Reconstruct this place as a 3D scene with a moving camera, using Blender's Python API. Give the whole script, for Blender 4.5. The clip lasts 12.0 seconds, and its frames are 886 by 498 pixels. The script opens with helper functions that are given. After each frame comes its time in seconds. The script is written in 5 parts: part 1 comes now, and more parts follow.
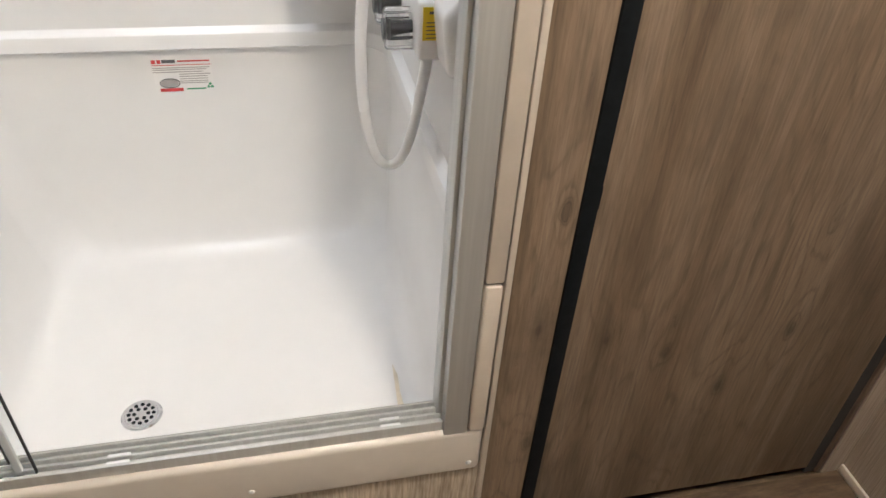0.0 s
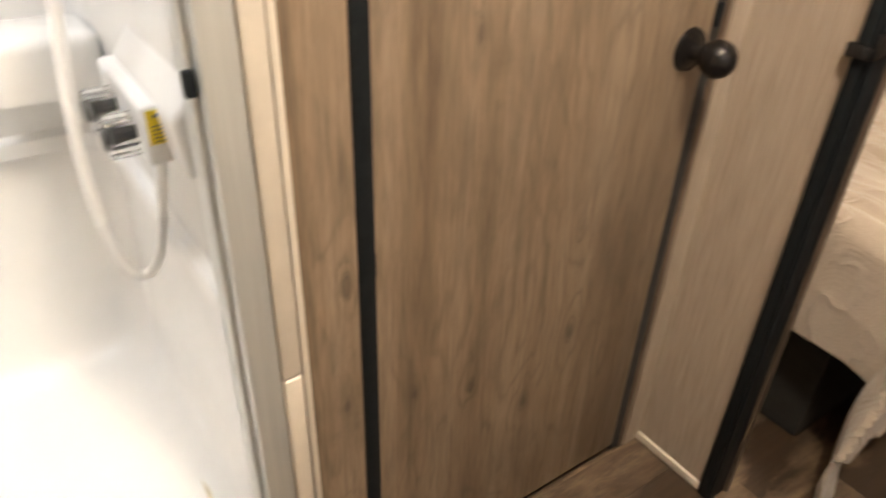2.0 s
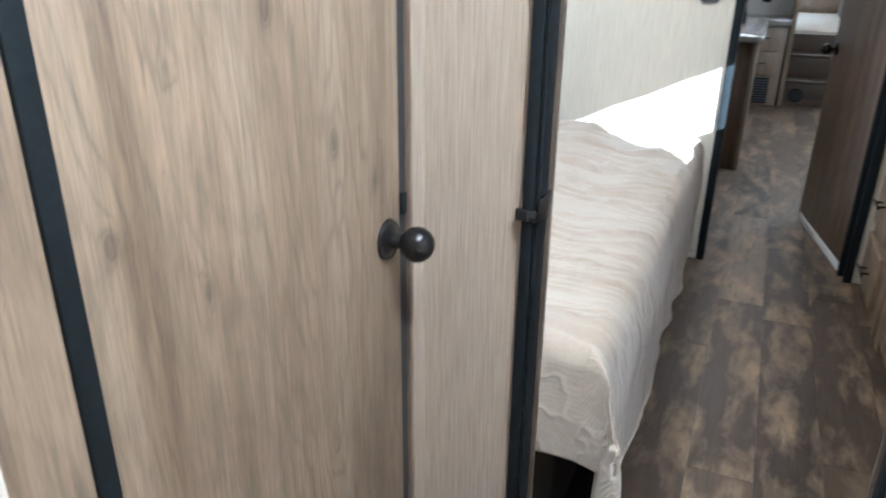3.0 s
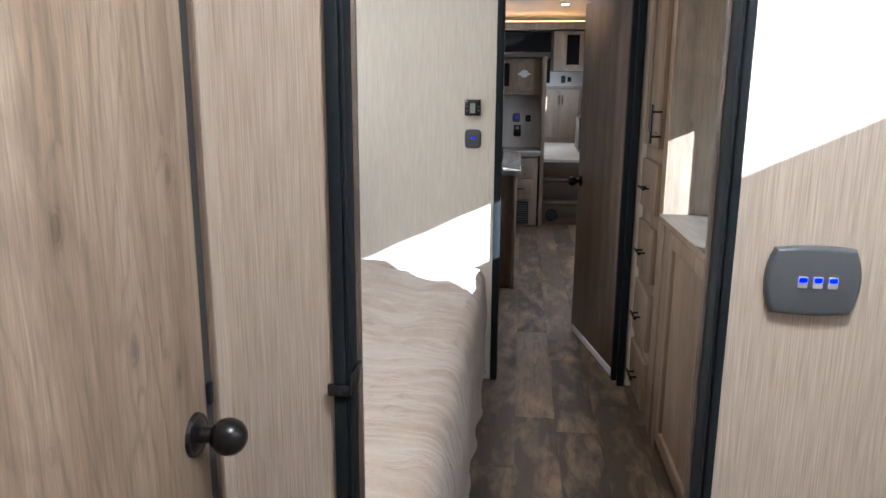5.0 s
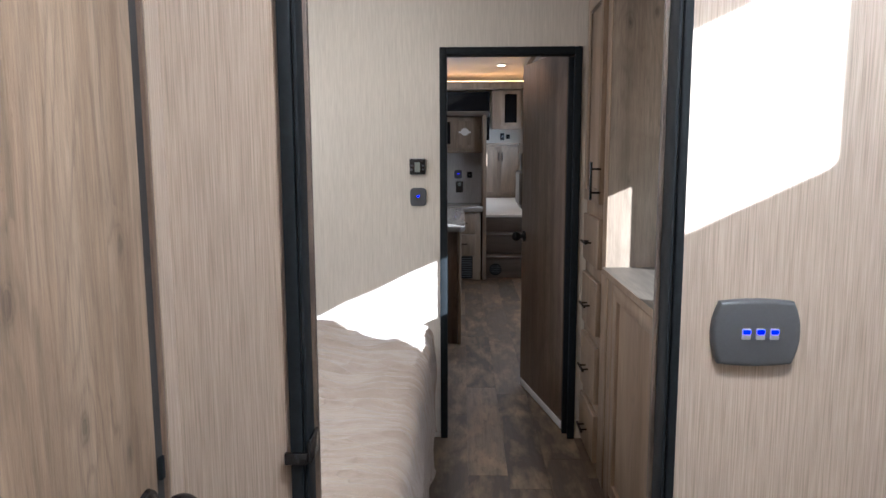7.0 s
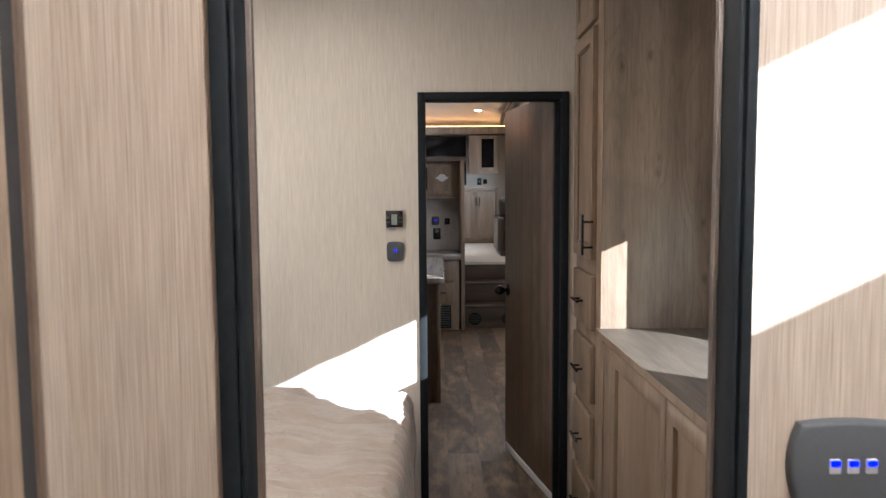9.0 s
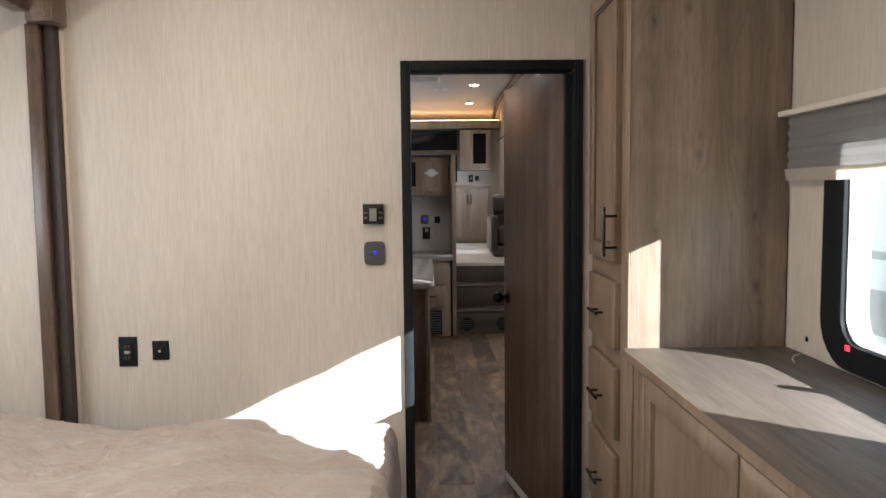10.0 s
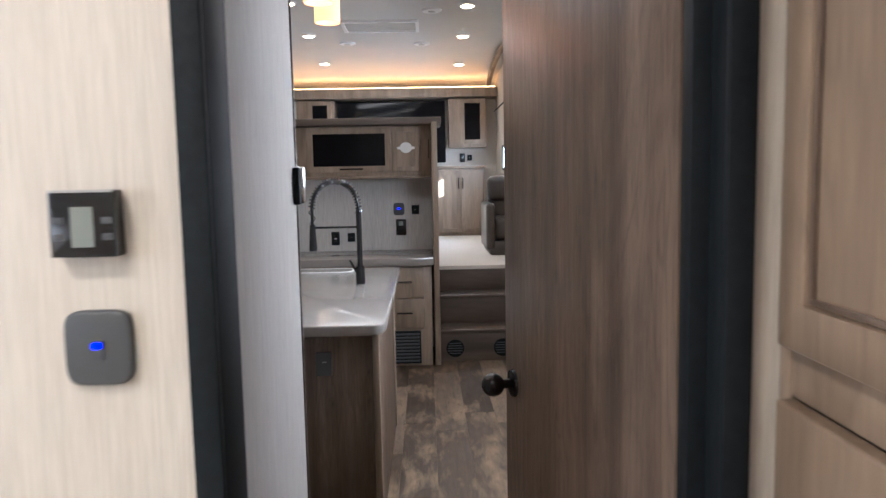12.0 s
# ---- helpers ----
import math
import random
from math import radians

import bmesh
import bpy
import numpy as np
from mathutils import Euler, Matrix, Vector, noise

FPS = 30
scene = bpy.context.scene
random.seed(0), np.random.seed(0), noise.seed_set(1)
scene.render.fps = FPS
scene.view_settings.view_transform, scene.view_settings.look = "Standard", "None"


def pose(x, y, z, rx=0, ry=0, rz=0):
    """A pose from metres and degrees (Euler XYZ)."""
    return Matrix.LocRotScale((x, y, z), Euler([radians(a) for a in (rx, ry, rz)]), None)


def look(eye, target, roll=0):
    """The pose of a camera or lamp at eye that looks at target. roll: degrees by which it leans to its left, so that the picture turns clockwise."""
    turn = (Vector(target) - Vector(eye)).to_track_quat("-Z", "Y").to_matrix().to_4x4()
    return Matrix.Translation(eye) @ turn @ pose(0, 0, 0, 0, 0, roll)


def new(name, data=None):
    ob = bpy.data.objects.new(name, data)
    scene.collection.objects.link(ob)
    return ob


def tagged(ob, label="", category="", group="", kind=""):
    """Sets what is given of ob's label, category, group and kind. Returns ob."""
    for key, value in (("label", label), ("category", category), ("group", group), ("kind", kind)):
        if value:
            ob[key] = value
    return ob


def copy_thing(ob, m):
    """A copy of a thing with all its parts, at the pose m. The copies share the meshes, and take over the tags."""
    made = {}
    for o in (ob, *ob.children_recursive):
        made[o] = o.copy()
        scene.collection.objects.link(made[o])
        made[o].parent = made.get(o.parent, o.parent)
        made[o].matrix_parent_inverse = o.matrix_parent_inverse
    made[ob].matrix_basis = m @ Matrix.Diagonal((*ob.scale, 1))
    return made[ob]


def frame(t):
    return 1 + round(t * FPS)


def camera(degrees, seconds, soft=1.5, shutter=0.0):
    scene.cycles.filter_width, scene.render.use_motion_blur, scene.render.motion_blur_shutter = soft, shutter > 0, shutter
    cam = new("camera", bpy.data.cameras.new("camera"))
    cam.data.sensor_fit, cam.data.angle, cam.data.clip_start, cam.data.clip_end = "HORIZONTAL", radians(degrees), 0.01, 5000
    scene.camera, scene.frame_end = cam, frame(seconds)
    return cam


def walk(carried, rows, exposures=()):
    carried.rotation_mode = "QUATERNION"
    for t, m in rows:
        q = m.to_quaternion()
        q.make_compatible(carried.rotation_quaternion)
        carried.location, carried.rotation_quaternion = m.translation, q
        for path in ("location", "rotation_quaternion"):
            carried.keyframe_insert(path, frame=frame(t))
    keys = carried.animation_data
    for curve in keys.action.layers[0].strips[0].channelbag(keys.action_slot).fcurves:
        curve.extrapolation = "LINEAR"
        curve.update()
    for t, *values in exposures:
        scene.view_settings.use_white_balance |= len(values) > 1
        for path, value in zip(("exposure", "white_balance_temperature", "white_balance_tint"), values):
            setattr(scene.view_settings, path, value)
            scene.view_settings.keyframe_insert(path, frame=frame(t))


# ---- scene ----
cam = camera(63.8, 12.0, 1.5, 0.3)
PATH = [
    (0, (0.625, 0.577, 1.256), (1.017, 2.114, 0.038), 3.8),
    (0.5, (0.63, 0.552, 1.262), (0.964, 2.09, 0.028), 3.4),
    (1, (0.654, 0.52, 1.265), (0.957, 2.058, 0.022), 3.2),
    (1.5, (0.662, 0.529, 1.276), (1.049, 2.064, 0.054), 3.4),
    (2, (0.634, 0.615, 1.289), (1.613, 1.963, 0.184), 2.2),
    (2.5, (0.637, 0.692, 1.328), (2.039, 1.767, 0.389), 1.4),
    (3, (0.627, 0.764, 1.37), (2.323, 1.505, 0.612), 0.6),
    (3.5, (0.628, 0.791, 1.41), (2.445, 1.319, 0.762), 1.0),
    (5.5, (0.613, 0.791, 1.456), (2.571, 0.943, 1.076), 0.1),
    (6, (0.622, 0.804, 1.456), (2.59, 0.914, 1.112), 0.0),
    (6.5, (0.618, 0.807, 1.464), (2.592, 0.885, 1.154), -0.2),
    (7, (0.603, 0.809, 1.468), (2.583, 0.863, 1.195), -0.2),
    (9, (0.868, 0.831, 1.505), (2.862, 0.817, 1.35), -0.4),
    (9.5, (1.108, 0.824, 1.460), (3.102, 0.796, 1.311), -0.4),
    (10, (1.417, 0.822, 1.466), (3.411, 0.781, 1.311), -0.6),
    (10.5, (1.847, 0.808, 1.485), (3.84, 0.766, 1.315), -0.7),
    (11, (2.317, 0.741, 1.471), (4.308, 0.699, 1.291), -0.7),
    (11.5, (2.756, 0.671, 1.446), (4.746, 0.627, 1.257), -1.0),
    (12, (3.264, 0.63, 1.438), (5.254, 0.585, 1.24), -1.1),
]
EXPOSURES = [(0, 2.15, 6100, 10), (1.5, 2.15, 6250, 10), (2.0, 2.75, 6800, 10), (2.5, 3.15, 5700, 10), (2.8, 3.3, 4850, 3), (3.0, 3.3, 4600, 0), (3.5, 3.2, 4500, 0), (5.5, 2.6, 5050, 8),
             (7.0, 2.55, 5000, 9), (9.0, 2.6, 5350, 10), (10.2, 2.65, 5550, 10), (11.0, 2.9, 5450, 10), (11.6, 3.1, 5300, 10), (12.0, 3.4, 5100, 10)]
walk(cam, [(t, look(eye, target, roll)) for t, eye, target, roll in PATH], EXPOSURES)

# ---- world, sun, lamps ----
SUN_WAY = Vector((0.80, 1.0, -0.47)).normalized()
world = bpy.data.worlds.new("sky")
scene.world = world
world.use_nodes = True
wn = world.node_tree.nodes
sky = wn.new("ShaderNodeTexSky")
sky.sky_type = "NISHITA"
sky.sun_disc = False
sky.dust_density = 0.2
sky.sun_elevation = math.asin(-SUN_WAY.z)
sky.sun_rotation = math.atan2(-SUN_WAY.x, -SUN_WAY.y)
world.node_tree.links.new(sky.outputs["Color"], wn["Background"].inputs["Color"])
wn["Background"].inputs["Strength"].default_value = 0.055
sun = new("sun", bpy.data.lights.new("sun", "SUN"))
sun.data.energy, sun.data.angle, sun.data.color = 5.0, radians(0.5), (1.0, 0.93, 0.82)
sun.matrix_world = look((0, 0, 6), Vector((0, 0, 6)) + SUN_WAY)


def area_lamp(name, at, to, sx, sy, watts, color):
    ob = new(name, bpy.data.lights.new(name, "AREA"))
    ob.data.shape, ob.data.size, ob.data.size_y = "RECTANGLE", sx, sy
    ob.data.energy, ob.data.color = watts, color
    ob.matrix_world = look(at, to)
    return ob


DAY = (0.86, 0.93, 1.0)
# daylight in the bath and lounge windows; other lamps here are fill
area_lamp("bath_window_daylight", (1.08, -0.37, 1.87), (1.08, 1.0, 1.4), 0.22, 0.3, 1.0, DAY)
# fill lamp added under the closed ceiling to brighten the shower
area_lamp("shower_fill_lamp", (0.26, 1.60, 2.47), (0.50, 1.62, 0), 0.36, 0.36, 2.7, (0.95, 0.97, 1.0))
# fill lamp added in the bed slide-out, whose walls have no window
area_lamp("slide_fill_lamp", (2.95, 2.9, 1.5), (2.95, 1.0, 1.0), 1.2, 0.5, 3.2, (1.0, 0.965, 0.91))
area_lamp("lounge_window_daylight", (11.0, -0.42, 1.67), (11.0, 2.0, 1.2), 1.5, 0.24, 4, DAY)
# fill lamp added before the solid kitchen side wall
area_lamp("kitchen_fill_lamp", (6.2, -0.30, 1.5), (6.2, 2.0, 1.2), 1.2, 0.6, 7.0, (1.0, 0.94, 0.86))
# bath lamp is added fill; bedroom lamps sit at ceiling lights out of view
area_lamp("bath_fill_lamp", (0.92, 0.52, 2.455), (0.92, 0.52, 0), 0.2, 0.2, 8.0, (1.0, 0.86, 0.70))
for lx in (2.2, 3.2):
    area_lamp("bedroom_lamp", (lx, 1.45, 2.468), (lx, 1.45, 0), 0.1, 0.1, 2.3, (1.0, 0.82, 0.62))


# ---- materials ----
def mat_base(name, rough=0.5, metal=0.0, color=(0.5, 0.5, 0.5)):
    m = bpy.data.materials.new(name)
    m.use_nodes = True
    b = m.node_tree.nodes["Principled BSDF"]
    b.inputs["Base Color"].default_value = (*color, 1)
    b.inputs["Roughness"].default_value = rough
    b.inputs["Metallic"].default_value = metal
    return m, m.node_tree, b


def mapped(nt, scale, rnd=0.0):
    """World position, stretched by scale; rnd shifts it piece by piece."""
    n = nt.nodes
    geo = n.new("ShaderNodeNewGeometry")
    mp = n.new("ShaderNodeMapping")
    mp.inputs["Scale"].default_value = scale
    nt.links.new(geo.outputs["Position"], mp.inputs["Vector"])
    if rnd:
        info = n.new("ShaderNodeObjectInfo")
        mul = n.new("ShaderNodeMath")
        mul.operation = "MULTIPLY"
        mul.inputs[1].default_value = rnd
        nt.links.new(info.outputs["Random"], mul.inputs[0])
        comb = n.new("ShaderNodeCombineXYZ")
        for k in range(3):
            nt.links.new(mul.outputs[0], comb.inputs[k])
        nt.links.new(comb.outputs[0], mp.inputs["Location"])
    return mp.outputs["Vector"]


def noise_tex(nt, vec, scale=1.0, detail=4.0, rough=0.55, dist=0.0):
    t = nt.nodes.new("ShaderNodeTexNoise")
    t.inputs["Scale"].default_value = scale
    t.inputs["Detail"].default_value = detail
    t.inputs["Roughness"].default_value = rough
    t.inputs["Distortion"].default_value = dist
    nt.links.new(vec, t.inputs["Vector"])
    return t.outputs["Fac"]


def ramp(nt, fac, stops):
    r = nt.nodes.new("ShaderNodeValToRGB")
    e = r.color_ramp.elements
    e[0].position, e[0].color = stops[0][0], (*stops[0][1], 1)
    e[1].position, e[1].color = stops[-1][0], (*stops[-1][1], 1)
    for p, c in stops[1:-1]:
        k = e.new(p)
        k.color = (*c, 1)
    nt.links.new(fac, r.inputs["Fac"])
    return r.outputs["Color"]


def mix(nt, a, b, fac, mode="MIX"):
    m = nt.nodes.new("ShaderNodeMix")
    m.data_type, m.blend_type = "RGBA", mode
    if isinstance(fac, float):
        m.inputs["Factor"].default_value = fac
    else:
        nt.links.new(fac, m.inputs["Factor"])
    nt.links.new(a, m.inputs["A"])
    if isinstance(b, tuple):
        m.inputs["B"].default_value = (*b, 1)
    else:
        nt.links.new(b, m.inputs["B"])
    return m.outputs["Result"]


def bump(nt, b, fac, strength=0.2, dist=0.002):
    k = nt.nodes.new("ShaderNodeBump")
    k.inputs["Strength"].default_value = strength
    k.inputs["Distance"].default_value = dist
    nt.links.new(fac, k.inputs["Height"])
    nt.links.new(k.outputs["Normal"], b.inputs["Normal"])


GREY = lambda v: (v, v, v)


def math_node(nt, op, a, b=None):
    k = nt.nodes.new("ShaderNodeMath")
    k.operation = op
    for n, v in enumerate((a, b)):
        if isinstance(v, (int, float)):
            k.inputs[n].default_value = v
        elif v is not None:
            nt.links.new(v, k.inputs[n])
    return k.outputs[0]


def wood_mat(name, dark, mid, light, axis=2, rough=0.45, fine=1.0, contrast=1.0, rnd=7.0, knots=0.5):
    """Printed wood: soft tone bands, cathedral growth lines round small knots, fine pores."""
    m, nt, b = mat_base(name, rough)
    s1, s2, s3, s4, s5 = [150 * fine] * 3, [6 * fine] * 3, [4.2 * fine] * 3, [4.6 * fine] * 3, [60 * fine] * 3
    s1[axis], s2[axis], s3[axis], s4[axis], s5[axis] = 9.0, 1.1, 1.9, 0.9, 4.5
    grain = noise_tex(nt, mapped(nt, s1, rnd), 1, 4, 0.65, 0.2)
    streak = noise_tex(nt, mapped(nt, s5, rnd), 1, 4, 0.6, 0.3)
    broad = noise_tex(nt, mapped(nt, s2, rnd), 1, 4, 0.5, 0.6)
    field = noise_tex(nt, mapped(nt, s4, rnd), 1, 2, 0.45, 0.5)
    vo = nt.nodes.new("ShaderNodeTexVoronoi")
    vo.inputs["Scale"].default_value = 1.0
    nt.links.new(mapped(nt, s3, rnd), vo.inputs["Vector"])
    lift = ramp(nt, vo.outputs["Distance"], [(0.0, GREY(1.0)), (0.15, GREY(0.5)), (0.42, GREY(0.0))])
    turn = math_node(nt, "ADD", math_node(nt, "MULTIPLY", field, 70.0), math_node(nt, "MULTIPLY", lift, 14.0))
    turn = math_node(nt, "ADD", turn, math_node(nt, "MULTIPLY", streak, 6.0))
    rings = math_node(nt, "ADD", math_node(nt, "MULTIPLY", math_node(nt, "SINE", turn), 0.5), 0.5)
    lines = ramp(nt, rings, [(0.0, GREY(1 - 0.34 * contrast)), (0.16, GREY(1 - 0.10 * contrast)), (0.6, GREY(1.0)), (1.0, GREY(1.04))])
    where = noise_tex(nt, mapped(nt, tuple(v * 0.8 for v in s2), rnd), 1, 3, 0.5, 0.3)
    col = ramp(nt, broad, [(0.28, dark), (0.5, mid), (0.74, light)])
    col = mix(nt, col, lines, ramp(nt, where, [(0.40, GREY(0.05)), (0.66, GREY(0.9))]), "MULTIPLY")
    col = mix(nt, col, ramp(nt, streak, [(0.3, GREY(1 - 0.24 * contrast)), (0.62, GREY(1.04))]), 0.9, "MULTIPLY")
    col = mix(nt, col, ramp(nt, grain, [(0.32, GREY(1 - 0.26 * contrast)), (0.6, GREY(1.03))]), 0.9, "MULTIPLY")
    knot = ramp(nt, vo.outputs["Distance"], [(0.03, GREY(0.22)), (0.09, GREY(0.66)), (0.22, GREY(1.0))])
    col = mix(nt, col, knot, knots, "MULTIPLY")
    nt.links.new(col, b.inputs["Base Color"])
    nt.links.new(ramp(nt, broad, [(0.3, GREY(min(1, rough + 0.10))), (0.7, GREY(rough))]), b.inputs["Roughness"])
    bump(nt, b, grain, 0.10, 0.001)
    return m


def knotty_mat(name, dark, mid, light, rough=0.42, contrast=1.0, rnd=7.0):
    """Upright knotty board print: tone bands, straight fibre, growth lines that swing round scattered knots, short dark checks."""
    m, nt, b = mat_base(name, rough)
    vo = nt.nodes.new("ShaderNodeTexVoronoi")
    vo.voronoi_dimensions = "2D"
    vo.inputs["Scale"].default_value = 1.0
    warp = noise_tex(nt, mapped(nt, (14, 14, 9), rnd), 1, 3, 0.6, 0.5)
    place = nt.nodes.new("ShaderNodeSeparateXYZ")
    nt.links.new(mapped(nt, (9.0, 9.0, 4.0), rnd), place.inputs[0])
    sheet = nt.nodes.new("ShaderNodeCombineXYZ")
    nt.links.new(math_node(nt, "ADD", place.outputs[0], place.outputs[1]), sheet.inputs[0])
    nt.links.new(place.outputs[2], sheet.inputs[1])
    nt.links.new(sheet.outputs[0], vo.inputs["Vector"])
    sep = nt.nodes.new("ShaderNodeSeparateColor")
    nt.links.new(vo.outputs["Color"], sep.inputs[0])
    some = ramp(nt, sep.outputs[0], [(0.35, GREY(0.0)), (0.75, GREY(1.0))])
    dist = math_node(nt, "ADD", vo.outputs["Distance"], math_node(nt, "MULTIPLY", math_node(nt, "SUBTRACT", warp, 0.5), 0.22))
    near = math_node(nt, "MULTIPLY", ramp(nt, dist, [(0.02, GREY(1.0)), (0.05, GREY(0.55)), (0.12, GREY(0.25)), (0.40, GREY(0.0))]), some)
    tone = noise_tex(nt, mapped(nt, (13, 13, 0.45), rnd), 1, 3, 0.55, 0.3)
    patch = noise_tex(nt, mapped(nt, (6, 6, 2.6), rnd), 1, 5, 0.6, 1.0)
    fibre = noise_tex(nt, mapped(nt, (300, 300, 14), rnd), 1, 5, 0.7, 0.2)
    streak = noise_tex(nt, mapped(nt, (75, 75, 4.5), rnd), 1, 5, 0.65, 0.8)
    check = noise_tex(nt, mapped(nt, (95, 95, 22), rnd), 1, 3, 0.6, 1.2)
    field = noise_tex(nt, mapped(nt, (4.5, 4.5, 0.9), rnd), 1, 3, 0.5, 0.6)
    turn = math_node(nt, "ADD", math_node(nt, "MULTIPLY", field, 85.0), math_node(nt, "MULTIPLY", near, 20.0))
    turn = math_node(nt, "ADD", turn, math_node(nt, "MULTIPLY", streak, 5.0))
    rings = math_node(nt, "ADD", math_node(nt, "MULTIPLY", math_node(nt, "SINE", turn), 0.5), 0.5)
    lines = ramp(nt, rings, [(0.0, GREY(1 - 0.33 * contrast)), (0.12, GREY(1 - 0.09 * contrast)), (0.5, GREY(1.0)), (1.0, GREY(1.03))])
    col = ramp(nt, tone, [(0.30, dark), (0.5, mid), (0.70, light)])
    col = mix(nt, col, ramp(nt, patch, [(0.30, GREY(1 - 0.36 * contrast)), (0.50, GREY(0.98)), (0.70, GREY(1.12))]), 0.95, "MULTIPLY")
    col = mix(nt, col, lines, ramp(nt, patch, [(0.38, GREY(0.10)), (0.62, GREY(0.90))]), "MULTIPLY")
    col = mix(nt, col, ramp(nt, streak, [(0.32, GREY(1 - 0.22 * contrast)), (0.60, GREY(1.04))]), 0.9, "MULTIPLY")
    col = mix(nt, col, ramp(nt, fibre, [(0.34, GREY(1 - 0.28 * contrast)), (0.58, GREY(1.04))]), 0.9, "MULTIPLY")
    col = mix(nt, col, ramp(nt, check, [(0.67, GREY(1.0)), (0.76, GREY(1 - 0.4 * contrast))]), 0.8, "MULTIPLY")
    col = mix(nt, col, ramp(nt, near, [(0.15, GREY(1.0)), (0.4, GREY(0.80)), (0.8, GREY(0.45))]), 0.85, "MULTIPLY")
    nt.links.new(col, b.inputs["Base Color"])
    nt.links.new(ramp(nt, streak, [(0.3, GREY(min(1, rough + 0.12))), (0.7, GREY(rough))]), b.inputs["Roughness"])
    both = math_node(nt, "ADD", math_node(nt, "MULTIPLY", fibre, 0.6), math_node(nt, "MULTIPLY", patch, 0.5))
    bump(nt, b, math_node(nt, "SUBTRACT", both, math_node(nt, "MULTIPLY", near, 0.5)), 0.32, 0.002)
    return m


def streak_mat(name, lo, hi, rough=0.6, fine=1.0, along=11.0):
    """Wall vinyl with fine upright streaks."""
    m, nt, b = mat_base(name, rough)
    a = noise_tex(nt, mapped(nt, (270 * fine, 270 * fine, along)), 1, 3, 0.6)
    c = noise_tex(nt, mapped(nt, (95 * fine, 95 * fine, 5)), 1, 4, 0.6)
    d = noise_tex(nt, mapped(nt, (2.2, 2.2, 1.2)), 1, 2, 0.5)
    col = ramp(nt, a, [(0.3, lo), (0.66, hi)])
    col = mix(nt, col, ramp(nt, c, [(0.3, GREY(0.94)), (0.7, GREY(1.03))]), 0.8, "MULTIPLY")
    col = mix(nt, col, ramp(nt, d, [(0.3, GREY(0.93)), (0.7, GREY(1.03))]), 1.0, "MULTIPLY")
    nt.links.new(col, b.inputs["Base Color"])
    bump(nt, b, a, 0.12, 0.0008)
    return m


def plain_mat(name, color, rough=0.5, metal=0.0, vary=0.08, scale=30.0, bumps=0.05, stretch=(1, 1, 1)):
    m, nt, b = mat_base(name, rough, metal, color)
    f = noise_tex(nt, mapped(nt, tuple(scale * s for s in stretch)), 1, 5, 0.6)
    f2 = noise_tex(nt, mapped(nt, (2.5, 2.5, 2.5)), 1, 3, 0.5)
    lo = tuple(c * (1 - vary) for c in color)
    hi = tuple(min(1, c * (1 + vary)) for c in color)
    col = ramp(nt, f, [(0.3, lo), (0.7, hi)])
    col = mix(nt, col, ramp(nt, f2, [(0.3, GREY(1 - vary)), (0.7, GREY(1.0))]), 1.0, "MULTIPLY")
    nt.links.new(col, b.inputs["Base Color"])
    nt.links.new(ramp(nt, f2, [(0.3, GREY(max(0.03, rough * 0.85))), (0.7, GREY(min(1, rough * 1.15)))]), b.inputs["Roughness"])
    if bumps:
        bump(nt, b, f, bumps, 0.001)
    return m


def glow_mat(name, color, strength):
    m, nt, b = mat_base(name, 0.4, 0, color)
    b.inputs["Emission Color"].default_value = (*color, 1)
    b.inputs["Emission Strength"].default_value = strength
    return m


def glass_mat(name, tint=(0.95, 0.98, 0.97), rough=0.0):
    m, nt, b = mat_base(name, rough, 0, tint)
    b.inputs["Transmission Weight"].default_value = 1.0
    b.inputs["IOR"].default_value = 1.45
    return m


def pane_mat(name):
    """Thin window glass: clear, with a mirror sheen that grows with the angle."""
    m = bpy.data.materials.new(name)
    m.use_nodes = True
    nt = m.node_tree
    n = nt.nodes
    n.remove(n["Principled BSDF"])
    clear, gloss, fres, both = n.new("ShaderNodeBsdfTransparent"), n.new("ShaderNodeBsdfGlossy"), n.new("ShaderNodeLayerWeight"), n.new("ShaderNodeMixShader")
    clear.inputs["Color"].default_value = (0.93, 0.96, 0.95, 1)
    gloss.inputs["Roughness"].default_value = 0.0
    fres.inputs["Blend"].default_value = 0.5
    edge = math_node(nt, "ADD", math_node(nt, "MULTIPLY", math_node(nt, "POWER", fres.outputs["Facing"], 4.0), 0.5), 0.03)
    nt.links.new(edge, both.inputs[0])
    nt.links.new(clear.outputs[0], both.inputs[1])
    nt.links.new(gloss.outputs[0], both.inputs[2])
    nt.links.new(both.outputs[0], n["Material Output"].inputs["Surface"])
    return m


WINDOWPANE = pane_mat("window_glass")
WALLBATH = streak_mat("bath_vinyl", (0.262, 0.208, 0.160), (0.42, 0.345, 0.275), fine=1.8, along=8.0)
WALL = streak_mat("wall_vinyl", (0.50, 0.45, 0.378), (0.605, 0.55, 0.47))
PANEL = streak_mat("skirt_vinyl", (0.26, 0.20, 0.14), (0.62, 0.54, 0.43), fine=0.6)
CLOSET = knotty_mat("closet_wood", (0.190, 0.132, 0.085), (0.268, 0.194, 0.130), (0.345, 0.262, 0.187))
CABINET = wood_mat("cabinet_wood", (0.195, 0.136, 0.088), (0.262, 0.187, 0.125), (0.325, 0.238, 0.164), contrast=0.75, rough=0.32, knots=0.3)
CABSIDE = knotty_mat("cabinet_side_wood", (0.195, 0.148, 0.107), (0.262, 0.204, 0.150), (0.335, 0.266, 0.200), rough=0.33, contrast=0.62)
